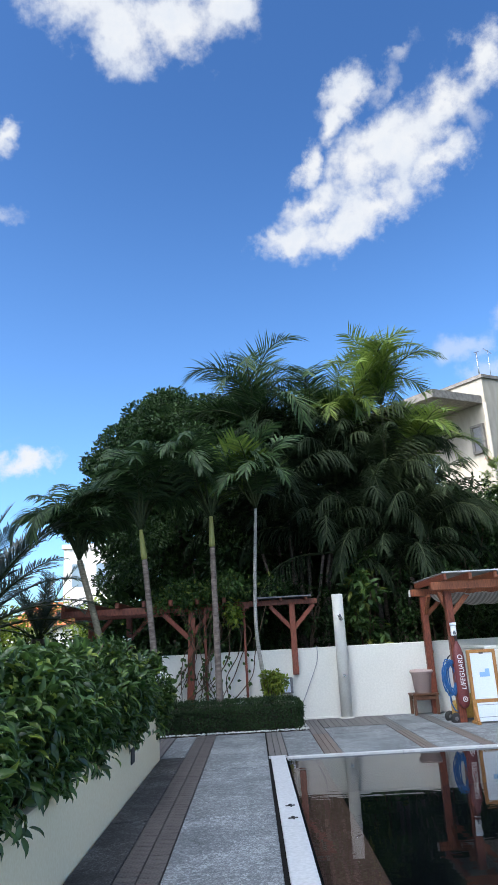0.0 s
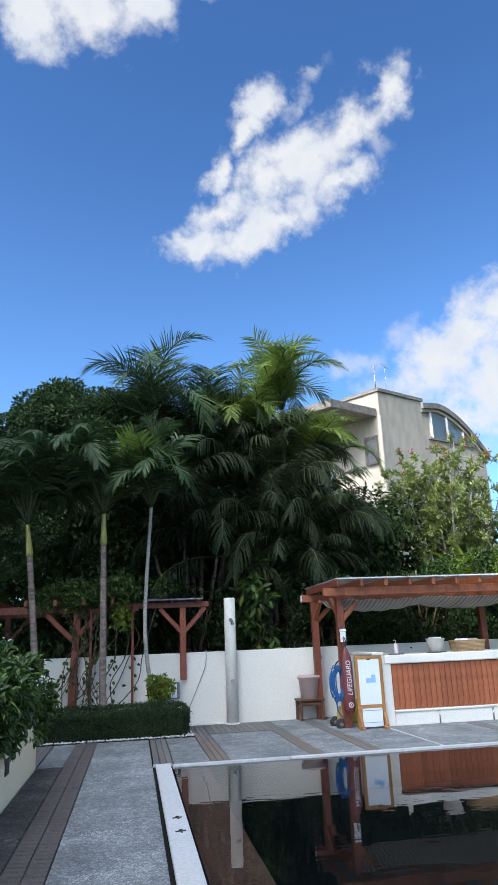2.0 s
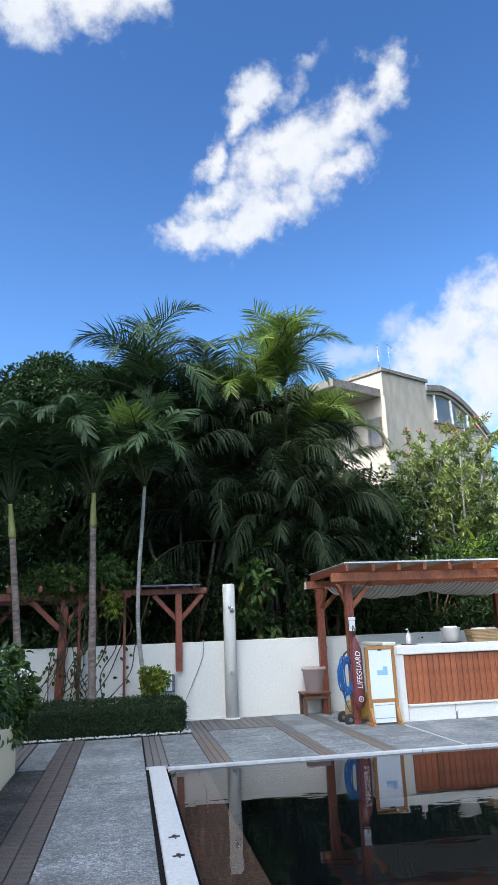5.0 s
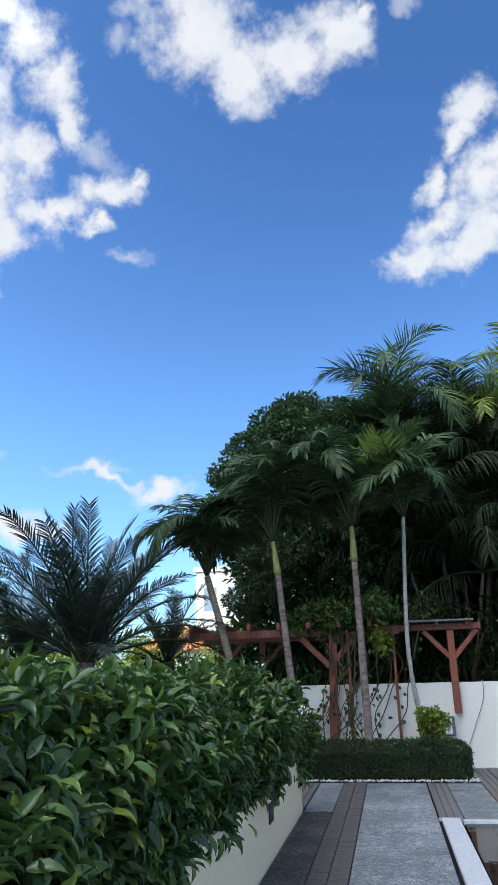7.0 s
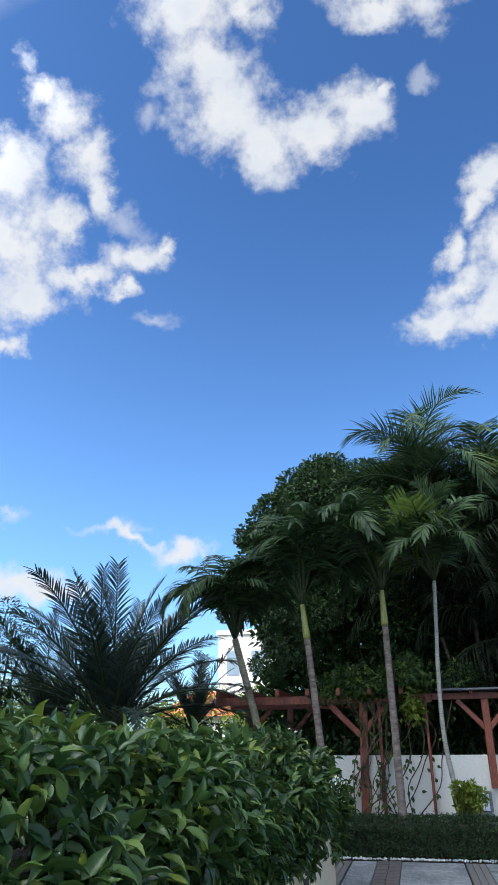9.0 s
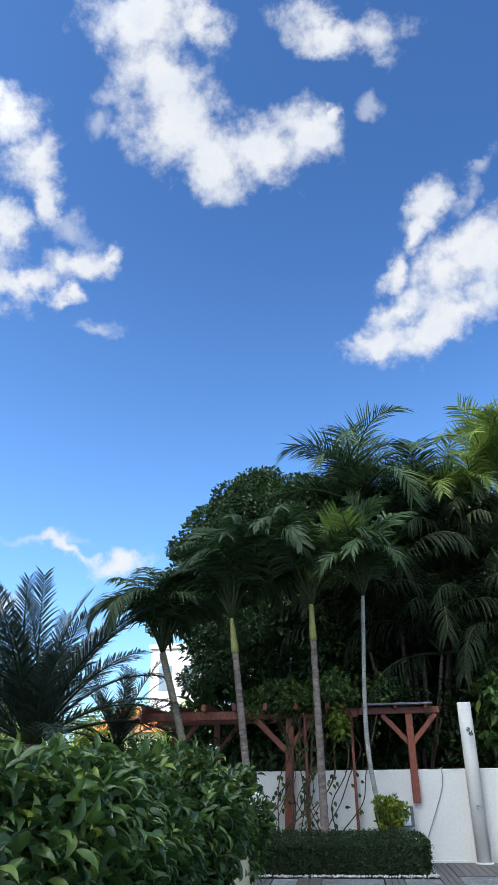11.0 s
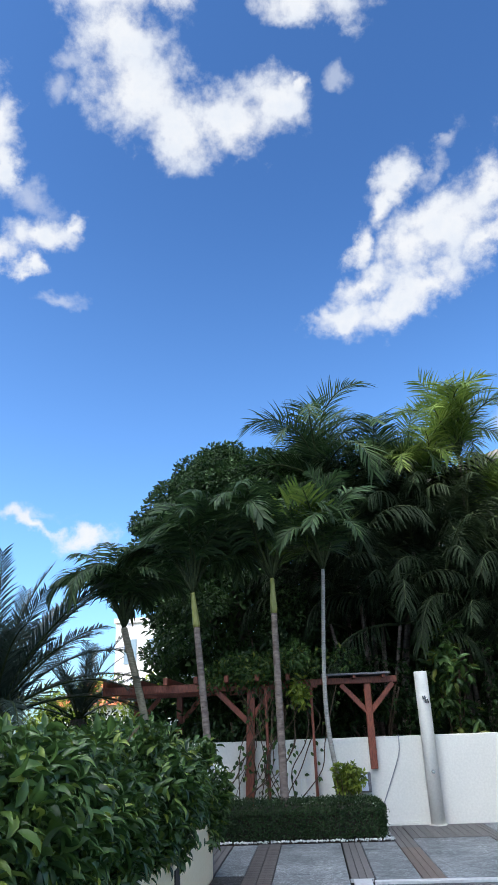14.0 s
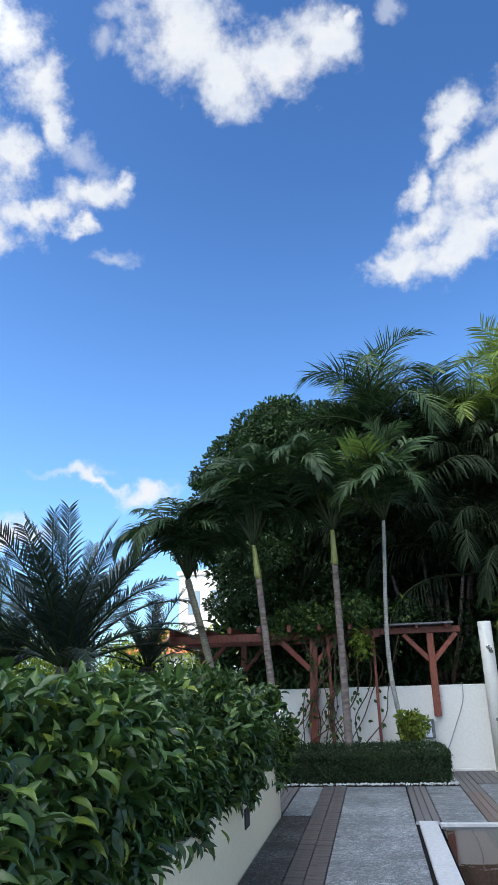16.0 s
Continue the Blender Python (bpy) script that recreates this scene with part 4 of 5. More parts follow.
def rescue_tube():
    ob = empty("rescue_tube", pose(3.705, 11.26, 0.67, -2, 0, 0), "maroon foam rescue tube with white lettering", "rescue tube")
    prof = [(0.015, -0.45), (0.06, -0.42), (0.088, -0.36), (0.092, -0.2), (0.092, 0.3), (0.082, 0.40), (0.05, 0.50), (0.025, 0.56), (0.012, 0.58)]
    bm = lathe(prof, 24)
    for v in bm.verts:
        v.co.y *= 0.6
    part("float", bm, M_TUBE, ob)
    part("loop", tube(bend([(0, 0, 0.56), (-0.02, 0, 0.66), (-0.01, 0.02, 0.75), (0.015, 0.0, 0.67), (0.0, 0, 0.56)], 14), 0.006, 6), M_BLACK, ob, "black carrying loop")
    cu = bpy.data.curves.new("lettering", "FONT")
    cu.body = "LIFEGUARD"
    cu.shear = 0.2
    cu.size, cu.extrude, cu.align_x, cu.align_y = 0.112, 0.001, "CENTER", "CENTER"
    cu.materials.append(M_LETTER)
    t = new("lettering", cu)
    t.parent = ob
    t.matrix_basis = Matrix.Translation((0.010, -0.0585, 0.10)) @ pose(0, 0, 0, 90, 0, 0) @ pose(0, 0, 0, 0, 0, 90) @ Matrix.Diagonal((0.92, 1, 1, 1))
    ring = bmesh.new()
    for k in range(20):
        a, b = 2 * math.pi * k / 20, 2 * math.pi * (k + 1) / 20
        ring.faces.new([ring.verts.new((r * math.cos(c), 0, r * math.sin(c))) for r, c in ((0.026, a), (0.042, a), (0.042, b), (0.026, b))])
    for a in (0, 1.57):
        ring.faces.new([ring.verts.new((math.cos(a) * u - math.sin(a) * v, 0, math.sin(a) * u + math.cos(a) * v)) for u, v in ((-0.016, -0.006), (0.016, -0.006), (0.016, 0.006), (-0.016, 0.006))])
    bmesh.ops.solidify(ring, geom=ring.faces[:], thickness=0.002)
    part("emblem", ring, M_LETTER, ob, "round white emblem", at=(0.005, -0.058, -0.31))


rescue_tube()


def hose_cart():
    ob = empty("hose_cart", (3.60, 11.58, -0.03), "yellow wheeled pump with a coiled blue hose", "pump cart")
    part("body", box(0.0, 0.42, -0.14, 0.16, 0.08, 0.34, 0.05), M_YELLOW, ob)
    part("motor", tube([(0.08, 0.0, 0.36), (0.36, 0.0, 0.36)], [0.09, 0.09], 16), M_YELLOW, ob)
    part("handle", tube(bend([(0.02, 0.1, 0.3), (-0.02, 0.12, 0.7), (0.05, 0.12, 1.02), (0.2, 0.12, 1.02), (0.24, 0.12, 0.7)], 16), 0.013, 8), M_BLACK, ob, "black tubular handle")
    for y in (-0.19, 0.17):
        wheel = part("wheel", lathe([(0.03, -0.02), (0.075, -0.025), (0.09, -0.012), (0.09, 0.012), (0.075, 0.025), (0.03, 0.02)], 20), M_BLACK, ob, at=pose(-0.02, y, 0.09, 90, 0, 0))
        part("hub", lathe([(0.02, -0.03), (0.03, -0.02), (0.03, 0.02), (0.02, 0.03)], 12), M_ROOFSHEET, wheel)
    for k in range(14):
        r, dx = 0.05 + 0.05 * rng.random(), 0.025 * rng.normal()
        pts = [(-0.03 + dx + (r + 0.02) * math.cos(a), -0.15 - 0.006 * k, 0.72 + 0.02 * rng.normal() + (0.20 + 0.08 * (k % 5) / 4) * math.sin(a)) for a in np.linspace(0, 6.283, 28)]
        part("hose_loop", tube(pts, 0.010, 6), M_HOSE, ob, "blue hose loop")
    part("hose", tube(bend([(-0.05, -0.2, 0.5), (-0.08, -0.22, 0.36), (-0.02, -0.2, 0.22), (0.05, -0.16, 0.2)], 12), 0.010, 6), M_HOSE, ob, "blue hose end")


hose_cart()


def easel():
    ob = empty("notice_easel", (4.02, 11.12, -0.03), "golden wooden easel holding a printed notice", "notice board")
    for s in (-1, 1):
        part("stile", beam((s * 0.205, 0, 0.06), (s * 0.205, 0, 1.13), 0.05, 0.05), M_EASEL, ob)
        part("foot", beam((s * 0.205, -0.17, 0.035), (s * 0.205, 0.15, 0.035), 0.06, 0.07, 0.015), M_EASEL, ob)
        part("foot_brace", beam((s * 0.205, -0.13, 0.07), (s * 0.205, -0.015, 0.26), 0.045, 0.04), M_EASEL, ob)
    for z in (1.11, 0.36):
        part("rail", beam((-0.23, 0, z), (0.23, 0, z), 0.04, 0.05), M_EASEL, ob)
    board = part("poster", box(-0.178, 0.178, -0.014, 0.004, 0.39, 1.08, 0.002), M_PAPER, ob, "pale notice with a blue diagram")
    bm = box(-0.06, 0.10, -0.018, -0.0145, 0.72, 0.79)
    box(0.03, 0.10, -0.018, -0.0145, 0.79, 0.84, bm=bm)
    part("diagram", bm, M_INK, board)
    bm = bmesh.new()
    for z, w in ((1.0, 0.10), (0.97, 0.13), (0.94, 0.09), (0.90, 0.12)):
        box(-w, w, -0.0165, -0.0145, z, z + 0.006, bm=bm)
    part("print_bars", bm, M_PAPER, board)
    low = part("lower_sign", box(-0.165, 0.165, -0.04, -0.026, 0.06, 0.335, 0.003), M_PAPER, ob, "small framed white sign")
    bm = bmesh.new()
    for z in (0.30, 0.12):
        box(-0.15, 0.15, -0.043, -0.0405, z, z + 0.008, bm=bm)
    part("print_bars", bm, M_GREYINK, low)
    part("clip", box(-0.03, 0.03, -0.03, -0.0, 1.07, 1.09, 0.003), M_BLACK, ob)


easel()


def stool():
    ob = empty("stool", (3.43, 12.86, -0.03), "dark brown wooden stool by the wall", "stool")
    for k in range(4):
        part("seat_slat", box(-0.24, 0.24, -0.2 + 0.102 * k, -0.105 + 0.102 * k, 0.36, 0.39, 0.005), M_DARKWOOD, ob)
    for x in (-0.2, 0.2):
        for y in (-0.16, 0.16):
            part("leg", beam((x, y, 0), (x, y, 0.36), 0.05, 0.05), M_DARKWOOD, ob)
    for y in (-0.16, 0.16):
        part("rail", beam((-0.19, y, 0.31), (0.19, y, 0.31), 0.025, 0.06), M_DARKWOOD, ob)


stool()
pot = empty("flower_pot", (3.44, 12.88, 0.36), "empty rose-grey terracotta pot on the stool", "pot")
part("body", lathe([(0.14, 0), (0.15, 0.005), (0.185, 0.33), (0.20, 0.34), (0.205, 0.40), (0.195, 0.405), (0.175, 0.34), (0.14, 0.06)], 32), M_POT, pot)
part("rim", lathe([(0.202, 0.352), (0.213, 0.358), (0.215, 0.372), (0.213, 0.386), (0.204, 0.392)], 32), M_POT, pot, "rounded rim band")

soap = empty("soap_dispenser", (4.66, 11.5, 1.093), "pale pink pump bottle on a dark tray", "soap bottle")
part("tray", lathe([(0.13, 0), (0.135, 0.012), (0.12, 0.012)], 24), M_BLACK, soap)
part("bottle", lathe([(0.04, 0.012), (0.043, 0.02), (0.043, 0.13), (0.03, 0.16), (0.016, 0.17), (0.016, 0.185)], 20), M_SOAP, soap)
part("pump", tube(bend([(0, 0, 0.18), (0, 0, 0.225), (-0.02, -0.01, 0.235), (-0.045, -0.01, 0.225)], 8), 0.007, 8), M_PLASTIC_W, soap)

bucket = empty("towel_bucket", (5.42, 11.6, 1.093), "tapered metal bucket of rolled white towels", "bucket")
part("tray", lathe([(0.17, 0), (0.175, 0.01), (0.15, 0.01)], 24), M_BLACK, bucket)
part("pail", lathe([(0.10, 0.012), (0.105, 0.02), (0.16, 0.22), (0.17, 0.235), (0.16, 0.235), (0.14, 0.2)], 28), M_TIN, bucket)
for k in range(9):
    a, r = k * 2.4, 0.04 * math.sqrt(k)
    part("towel", lathe([(0.0, 0), (0.035, 0.005), (0.036, 0.07), (0.028, 0.08), (0.01, 0.076)], 12), M_TOWEL, bucket, at=pose(r * math.cos(a), r * math.sin(a), 0.175, rng.normal() * 10, rng.normal() * 10, 0))

basket = empty("wicker_basket", (6.0, 11.6, 1.093), "open wicker basket holding folded towels", "basket")
bm = bmesh.new()
for j in range(9):
    z, s = 0.012 + 0.021 * j, 1 + 0.018 * j
    pts = []
    for k in range(41):
        a = 2 * math.pi * k / 40
        wob = 0.006 * math.sin(a * 20 + j * math.pi)
        cx, cy = math.cos(a), math.sin(a)
        q = (abs(cx) ** 6 + abs(cy) ** 6) ** (-1 / 6)
        pts.append(((0.25 * s + wob) * cx * q, (0.16 * s + wob) * cy * q, z))
    tube(pts, 0.0115, 5, bm)
box(-0.245, 0.245, -0.155, 0.155, 0, 0.012, bm=bm)
part("weave", bm, M_WICKER, basket)
for x in (-0.1, 0.09):
    part("towel", box(x - 0.09, x + 0.09, -0.12, 0.12, 0.06, 0.215, 0.03), M_TOWEL if x < 0 else M_POT, basket, "folded towel")

# ---- palms in the bed ----
def fronds(tag, mat, length, leaflet, width, pairs, hang, rises, vee=0.35, sweep=0.75, start=0.13, late=False):
    return {c: [frond_mesh(f"{tag}_frond", length, rise, droop, leaflet, width, pairs, mat, hang, seed=31 * c + j, vee=vee, sweep=sweep, start=start, late=late) for j in range(3)]
            for c, (rise, droop) in enumerate(rises)}


F_GARDEN = fronds("garden_palm", L_PALM, 2.05, 0.46, 0.036, 40, 0.8, ((89, 85), (84, 125), (77, 150), (70, 165)), 0.45, start=0.26, late=True)
F_SMALL = fronds("young_palm", L_PALM, 1.6, 0.42, 0.032, 34, 0.6, ((89, 40), (85, 75), (77, 115), (60, 135)), 0.45, start=0.2, late=True)
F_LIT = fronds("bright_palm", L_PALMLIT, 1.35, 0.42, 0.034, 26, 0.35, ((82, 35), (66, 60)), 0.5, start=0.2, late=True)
# areca light by colour: shaded low fronds, skylit tall crowns, sunlit ones
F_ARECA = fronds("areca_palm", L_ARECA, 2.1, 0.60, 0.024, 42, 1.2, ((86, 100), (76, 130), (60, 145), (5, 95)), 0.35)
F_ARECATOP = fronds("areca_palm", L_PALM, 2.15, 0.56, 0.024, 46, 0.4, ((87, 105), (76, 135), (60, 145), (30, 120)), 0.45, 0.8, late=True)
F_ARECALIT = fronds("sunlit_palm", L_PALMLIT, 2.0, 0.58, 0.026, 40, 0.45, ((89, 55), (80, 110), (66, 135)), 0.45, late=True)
F_DATE = fronds("date_palm", L_DATE, 2.5, 0.36, 0.026, 44, 0.35, ((82, 32), (66, 46), (48, 56), (28, 60)), 0.5, 1.2)


def garden_palm(base, lean, ring, top, r0, r1, bark, kinds, seed, label, count=15, shaft=True, scale=1.0, extra=None):
    """A slim palm: ringed trunk from base through lean to ring, crownshaft from ring to top, feather leaves above."""
    b = Vector(base)
    ob = empty("palm_tree", b, label, "palm", "garden palms")
    rel = [Vector(p) - b for p in (base, lean, ring if shaft else top)]
    line = bend(rel, 40)
    part("trunk", tube(line, [r0 + (r1 - r0) * (k / 40) ** 0.6 + (0.004 if k % 2 else 0.0) for k in range(41)], 14), bark, ob)
    t = Vector(top) - b
    if shaft:
        part("crownshaft", tube(bend([rel[2], (rel[2] + t) / 2, t], 10), [r1 * f for f in (1.12, 1.22, 1.2, 1.12, 1.05, 1.0, 0.95, 0.9, 0.85, 0.8, 0.7)], 14), M_SHAFT, ob, "smooth yellow-green crownshaft")
    crown(ob, t, kinds, count, seed, (0, 1, 2, 3, 1, 2, 3, 2), scale, spin=seed * 47)
    if extra:
        crown(ob, t, extra, 4, seed + 5, (0, 1), scale, spin=seed * 31)
    return ob


garden_palm((-0.235, 12.15, -0.02), (-0.25, 12.15, 1.7), (-0.265, 12.15, 3.12), (-0.27, 12.15, 3.68), 0.067, 0.047, M_PALMBARK, F_GARDEN, 1,
            "garden palm with ringed grey trunk and yellow-green crownshaft", 15, extra=F_LIT)
garden_palm((-1.22, 11.95, -0.02), (-1.34, 11.95, 1.45), (-1.475, 11.95, 2.93), (-1.535, 11.95, 3.47), 0.067, 0.047, M_PALMBARK, F_GARDEN, 2,
            "garden palm with slightly leaning ringed trunk", 15)
garden_palm((-2.15, 12.5, -0.02), (-2.36, 12.5, 1.5), (-2.62, 12.5, 2.45), (-2.77, 12.5, 3.05), 0.072, 0.054, M_TANBARK, F_GARDEN, 3,
            "leaning garden palm with a drooping crown", 15, shaft=False, scale=0.9)
garden_palm((0.70, 12.85, -0.02), (0.46, 12.5, 1.6), (0.505, 12.2, 3.4), (0.56, 12.2, 3.8), 0.045, 0.026, M_PALEBARK, F_SMALL, 4,
            "thin pale-stemmed palm bending near its foot", 13, shaft=False, extra=F_LIT)


def date_palm(at, seed, count, scale, label):
    ob = empty("date_palm", at, label, "palm", "low feather palms")
    part("trunk", tube([(0, 0, 0), (0.03, 0, 0.6), (0, 0, 1.3), (0, 0, 1.75)], [0.22, 0.2, 0.19, 0.14], 14), M_BARK, ob)
    crown(ob, Vector((0, 0, 1.72)), F_DATE, count, seed, (0, 1, 2, 1, 2, 3), scale, spin=20)
    return ob


date_palm((-4.75, 12.2, -0.05), 11, 40, 1.06, "bushy date palm with stiff blue-green feather leaves")
date_palm((-6.6, 13.6, -0.05), 12, 24, 0.85, "further date palm with stiff feather leaves")
date_palm((-3.9, 13.9, -0.05), 13, 18, 0.6, "small feather palm beside the pergola")


# ---- big shade tree ----
def shade_tree():
    ob = empty("shade_tree", (-0.9, 17.0, -0.05), "broad dense dark green shade tree behind the wall", "tree")
    bm = bmesh.new()
    tube(bend([(0, 0, 0), (0.1, 0, 1.4), (0, 0.1, 2.8)], 10), [0.42 - 0.012 * k for k in range(11)], 12, bm)
    part("trunk", bm, M_BARK, ob)
    for k in range(9):
        a = k * 0.7 + 0.2 * rng.normal()
        e = (2.4 * math.cos(a), 1.6 * math.sin(a), 4.8 + 1.4 * rng.random())
        part("limb", tube(bend([(0, 0.1, 2.5), (0.4 * e[0], 0.4 * e[1], 3.6), e], 12), [0.2 - 0.013 * j for j in range(13)], 8), M_BARK, ob)
    C = []
    while len(C) < 390:
        a, v = rng.random() * 2 * math.pi, rng.random()
        z = 2.6 + 5.15 * v
        h = (z - 2.2) / 5.75
        R = 3.95 * math.sin(math.pi * min(1, 0.22 + 0.72 * h)) ** 0.7 * (0.92 + 0.16 * math.sin(3 * a + 1)) * (1 - 0.28 * h ** 3)
        q = 0.6 + 0.42 * math.sqrt(rng.random())
        r = 0.20 + 0.34 * rng.random() ** 1.5
        x = R * q * math.cos(a) + 0.1
        if x - r > (-2.3 if z < 4.3 else -3.7):
            C.append(((x, 0.75 * R * q * math.sin(a), z), (r, r, r * 0.7)))
    tagged(part("crown", clump_leaves("crown", C, 3400, 0.095, 0.052, L_FICUS, False, 0.2, 0.6), None, ob, "dense dark leaves"), kind="stuff")
    D = []
    for k in range(90):
        a = rng.random() * 2 * math.pi
        z = 3.2 + 3.8 * rng.random()
        q = 2.85 * math.sqrt(rng.random()) * math.sin(math.pi * min(1, 0.22 + 0.72 * (z - 2.2) / 5.75)) ** 0.7
        D.append(((max(q * math.cos(a), -1.65), 0.7 * q * math.sin(a), z), (0.75, 0.7, 0.6)))
    tagged(part("inner_leaves", clump_leaves("inner_leaves", D, 420, 0.17, 0.10, L_FICUS, False, 0.3, 0.6), None, ob), kind="stuff")


shade_tree()


# ---- areca clumps ----
def areca(at, stems, seed, label, kinds=F_ARECA, lit=(), scale=1.0):
    g = np.random.default_rng(seed)
    ob = empty("areca_palm", at, label, "palm", "tall clumping palms")
    for k, (dx, dy, h) in enumerate(stems):
        x0, y0 = dx * 0.35, dy * 0.35
        line = bend([(x0, y0, 0), (x0 + 0.3 * (dx - x0), y0, h * 0.5), (dx, dy, h)], 16)
        part("stem", tube(line, [0.06 - 0.0018 * j for j in range(17)], 9), M_PALMBARK, ob, "thin ringed stem")
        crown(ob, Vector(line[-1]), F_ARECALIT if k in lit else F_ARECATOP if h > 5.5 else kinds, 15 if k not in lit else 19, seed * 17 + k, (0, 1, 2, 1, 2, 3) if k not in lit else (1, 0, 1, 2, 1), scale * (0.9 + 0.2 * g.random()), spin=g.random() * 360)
    return ob


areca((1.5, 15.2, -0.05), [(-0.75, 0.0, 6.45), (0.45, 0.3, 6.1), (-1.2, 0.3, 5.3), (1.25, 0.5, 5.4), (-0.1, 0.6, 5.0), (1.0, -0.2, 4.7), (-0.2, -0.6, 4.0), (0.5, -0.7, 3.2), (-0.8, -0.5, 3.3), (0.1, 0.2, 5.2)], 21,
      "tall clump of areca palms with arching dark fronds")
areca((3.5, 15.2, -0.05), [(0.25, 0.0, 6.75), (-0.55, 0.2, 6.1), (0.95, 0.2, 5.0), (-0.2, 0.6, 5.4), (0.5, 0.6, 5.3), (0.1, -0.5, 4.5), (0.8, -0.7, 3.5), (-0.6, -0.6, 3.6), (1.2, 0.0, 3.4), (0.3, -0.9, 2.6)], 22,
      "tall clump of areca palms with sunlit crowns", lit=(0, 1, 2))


# ---- understorey behind the wall ----
def shrub_row(name, label, spots, r0, r1, leaf, width, mat, per, rich=False):
    for x, y, z0, z1, w in spots:
        ob = empty(name, (x, y, -0.05), label, "shrub", "shrubs behind the wall")
        C = []
        for k in range(6):
            a = rng.random() * 6.28
            e = (w * 0.7 * math.cos(a), 0.5 * math.sin(a), z0 + (z1 - z0) * (0.4 + 0.55 * rng.random()))
            part("stem", tube(bend([(0.1 * math.cos(a), 0.1 * math.sin(a), 0), (e[0] * 0.4, e[1] * 0.4, e[2] * 0.6), e], 8), 0.018, 5), M_STEM, ob)
        for k in range(int(20 * w * (z1 - z0))):
            r = r0 + (r1 - r0) * rng.random()
            C.append(((w * (2 * rng.random() - 1), 0.55 * (2 * rng.random() - 1), z0 + (z1 - z0) * rng.random()), (r, r, r * 0.8)))
        tagged(part("leaves", clump_leaves("leaves", C, per, leaf, width, mat, rich, 0.5), None, ob), kind="stuff")


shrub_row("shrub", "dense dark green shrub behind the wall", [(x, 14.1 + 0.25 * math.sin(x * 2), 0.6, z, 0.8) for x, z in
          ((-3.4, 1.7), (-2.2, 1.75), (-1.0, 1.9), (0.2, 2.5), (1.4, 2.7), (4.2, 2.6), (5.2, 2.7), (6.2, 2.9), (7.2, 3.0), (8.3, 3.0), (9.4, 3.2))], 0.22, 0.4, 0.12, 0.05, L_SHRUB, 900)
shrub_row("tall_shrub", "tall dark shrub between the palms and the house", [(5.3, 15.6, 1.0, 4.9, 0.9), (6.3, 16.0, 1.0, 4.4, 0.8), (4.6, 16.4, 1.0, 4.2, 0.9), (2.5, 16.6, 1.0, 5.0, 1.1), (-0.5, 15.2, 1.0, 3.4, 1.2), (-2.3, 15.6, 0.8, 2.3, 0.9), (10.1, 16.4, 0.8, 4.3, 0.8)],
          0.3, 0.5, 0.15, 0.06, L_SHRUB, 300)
shrub_row("split_leaf_shrub", "large-leaved philodendron climbing by the shower", [(2.68, 13.95, 1.0, 2.95, 0.36)], 0.2, 0.28, 0.18, 0.08, L_VINE, 1100, True)
shrub_row("fine_shrub", "fine-leaved shrub beyond the hedge", [(-7.0, 12.4, 0.8, 3.7, 0.4)], 0.2, 0.35, 0.09, 0.02, L_SHRUB, 3000)


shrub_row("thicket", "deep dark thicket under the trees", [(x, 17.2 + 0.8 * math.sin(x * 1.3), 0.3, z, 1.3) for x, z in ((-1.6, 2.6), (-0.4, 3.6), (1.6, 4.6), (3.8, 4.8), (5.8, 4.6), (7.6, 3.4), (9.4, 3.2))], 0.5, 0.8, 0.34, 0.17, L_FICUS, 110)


def oleander():
    ob = empty("oleander", (8.05, 16.0, -0.05), "tall sunlit oleander with pale stems and pink tips", "tree")
    P, W, T = [], [], []
    for k in range(16):
        a = k * 2.4 + 0.3 * rng.normal()
        r = 1.5 * math.sqrt((k + 0.5) / 16)
        h = 6.05 - 0.6 * r ** 1.6 + 0.25 * rng.normal()
        e = np.array((r * math.cos(a), 0.7 * r * math.sin(a), h))
        line = bend([(0.2 * math.cos(a), 0.2 * math.sin(a), 0), tuple(e * (0.35, 0.35, 0.5)), tuple(e)], 14)
        part("stem", tube(line, [0.05 - 0.0026 * j for j in range(15)], 7), M_PALEBARK, ob, "pale bare stem")
        # side shoots, each tipped with a whorl of narrow leaves
        for j in range(42):
            f = 5 + 9 * rng.random() ** 0.7
            q = np.array(line[int(f)])
            d = unit(rng.normal(size=3) * (1, 0.8, 0.55) + np.array([0.5 * math.cos(a), 0.5 * math.sin(a), 0.75]))
            tip = q + d * (0.3 + 0.6 * rng.random())
            if j % 3 == 0:
                part("shoot", tube(bend([tuple(q), tuple(q + d * 0.2), tuple(tip)], 4), [0.014, 0.012, 0.010, 0.008, 0.006], 5), M_PALEBARK, ob)
            m = 38
            P.append(tip - d * 0.22 * rng.random((m, 1)))
            W.append(unit(d * 0.55 + rng.normal(size=(m, 3)) * 0.62))
            T.append(tuple(tip + d * 0.05))
    T = sorted(T, key=lambda t: -t[2])[:26]
    P, W = np.concatenate(P), np.concatenate(W)
    n = len(P)
    sz = 0.75 + 0.5 * rng.random(n)
    tagged(part("leaves", leaf_mesh("leaves", P, W, np.array([0, 0, 1.0]) + rng.normal(size=(n, 3)) * 0.3, 0.155 * sz, 0.036 * sz, L_OLEANDER, False, 0.1), None, ob, "narrow grey-green leaves in whorls"), kind="stuff")
    tagged(part("blossoms", clump_leaves("blossoms", [(t, (0.07, 0.07, 0.05)) for t in T], 3000, 0.05, 0.035, L_PINK), None, ob, "pink blossom tips"), kind="stuff")


oleander()


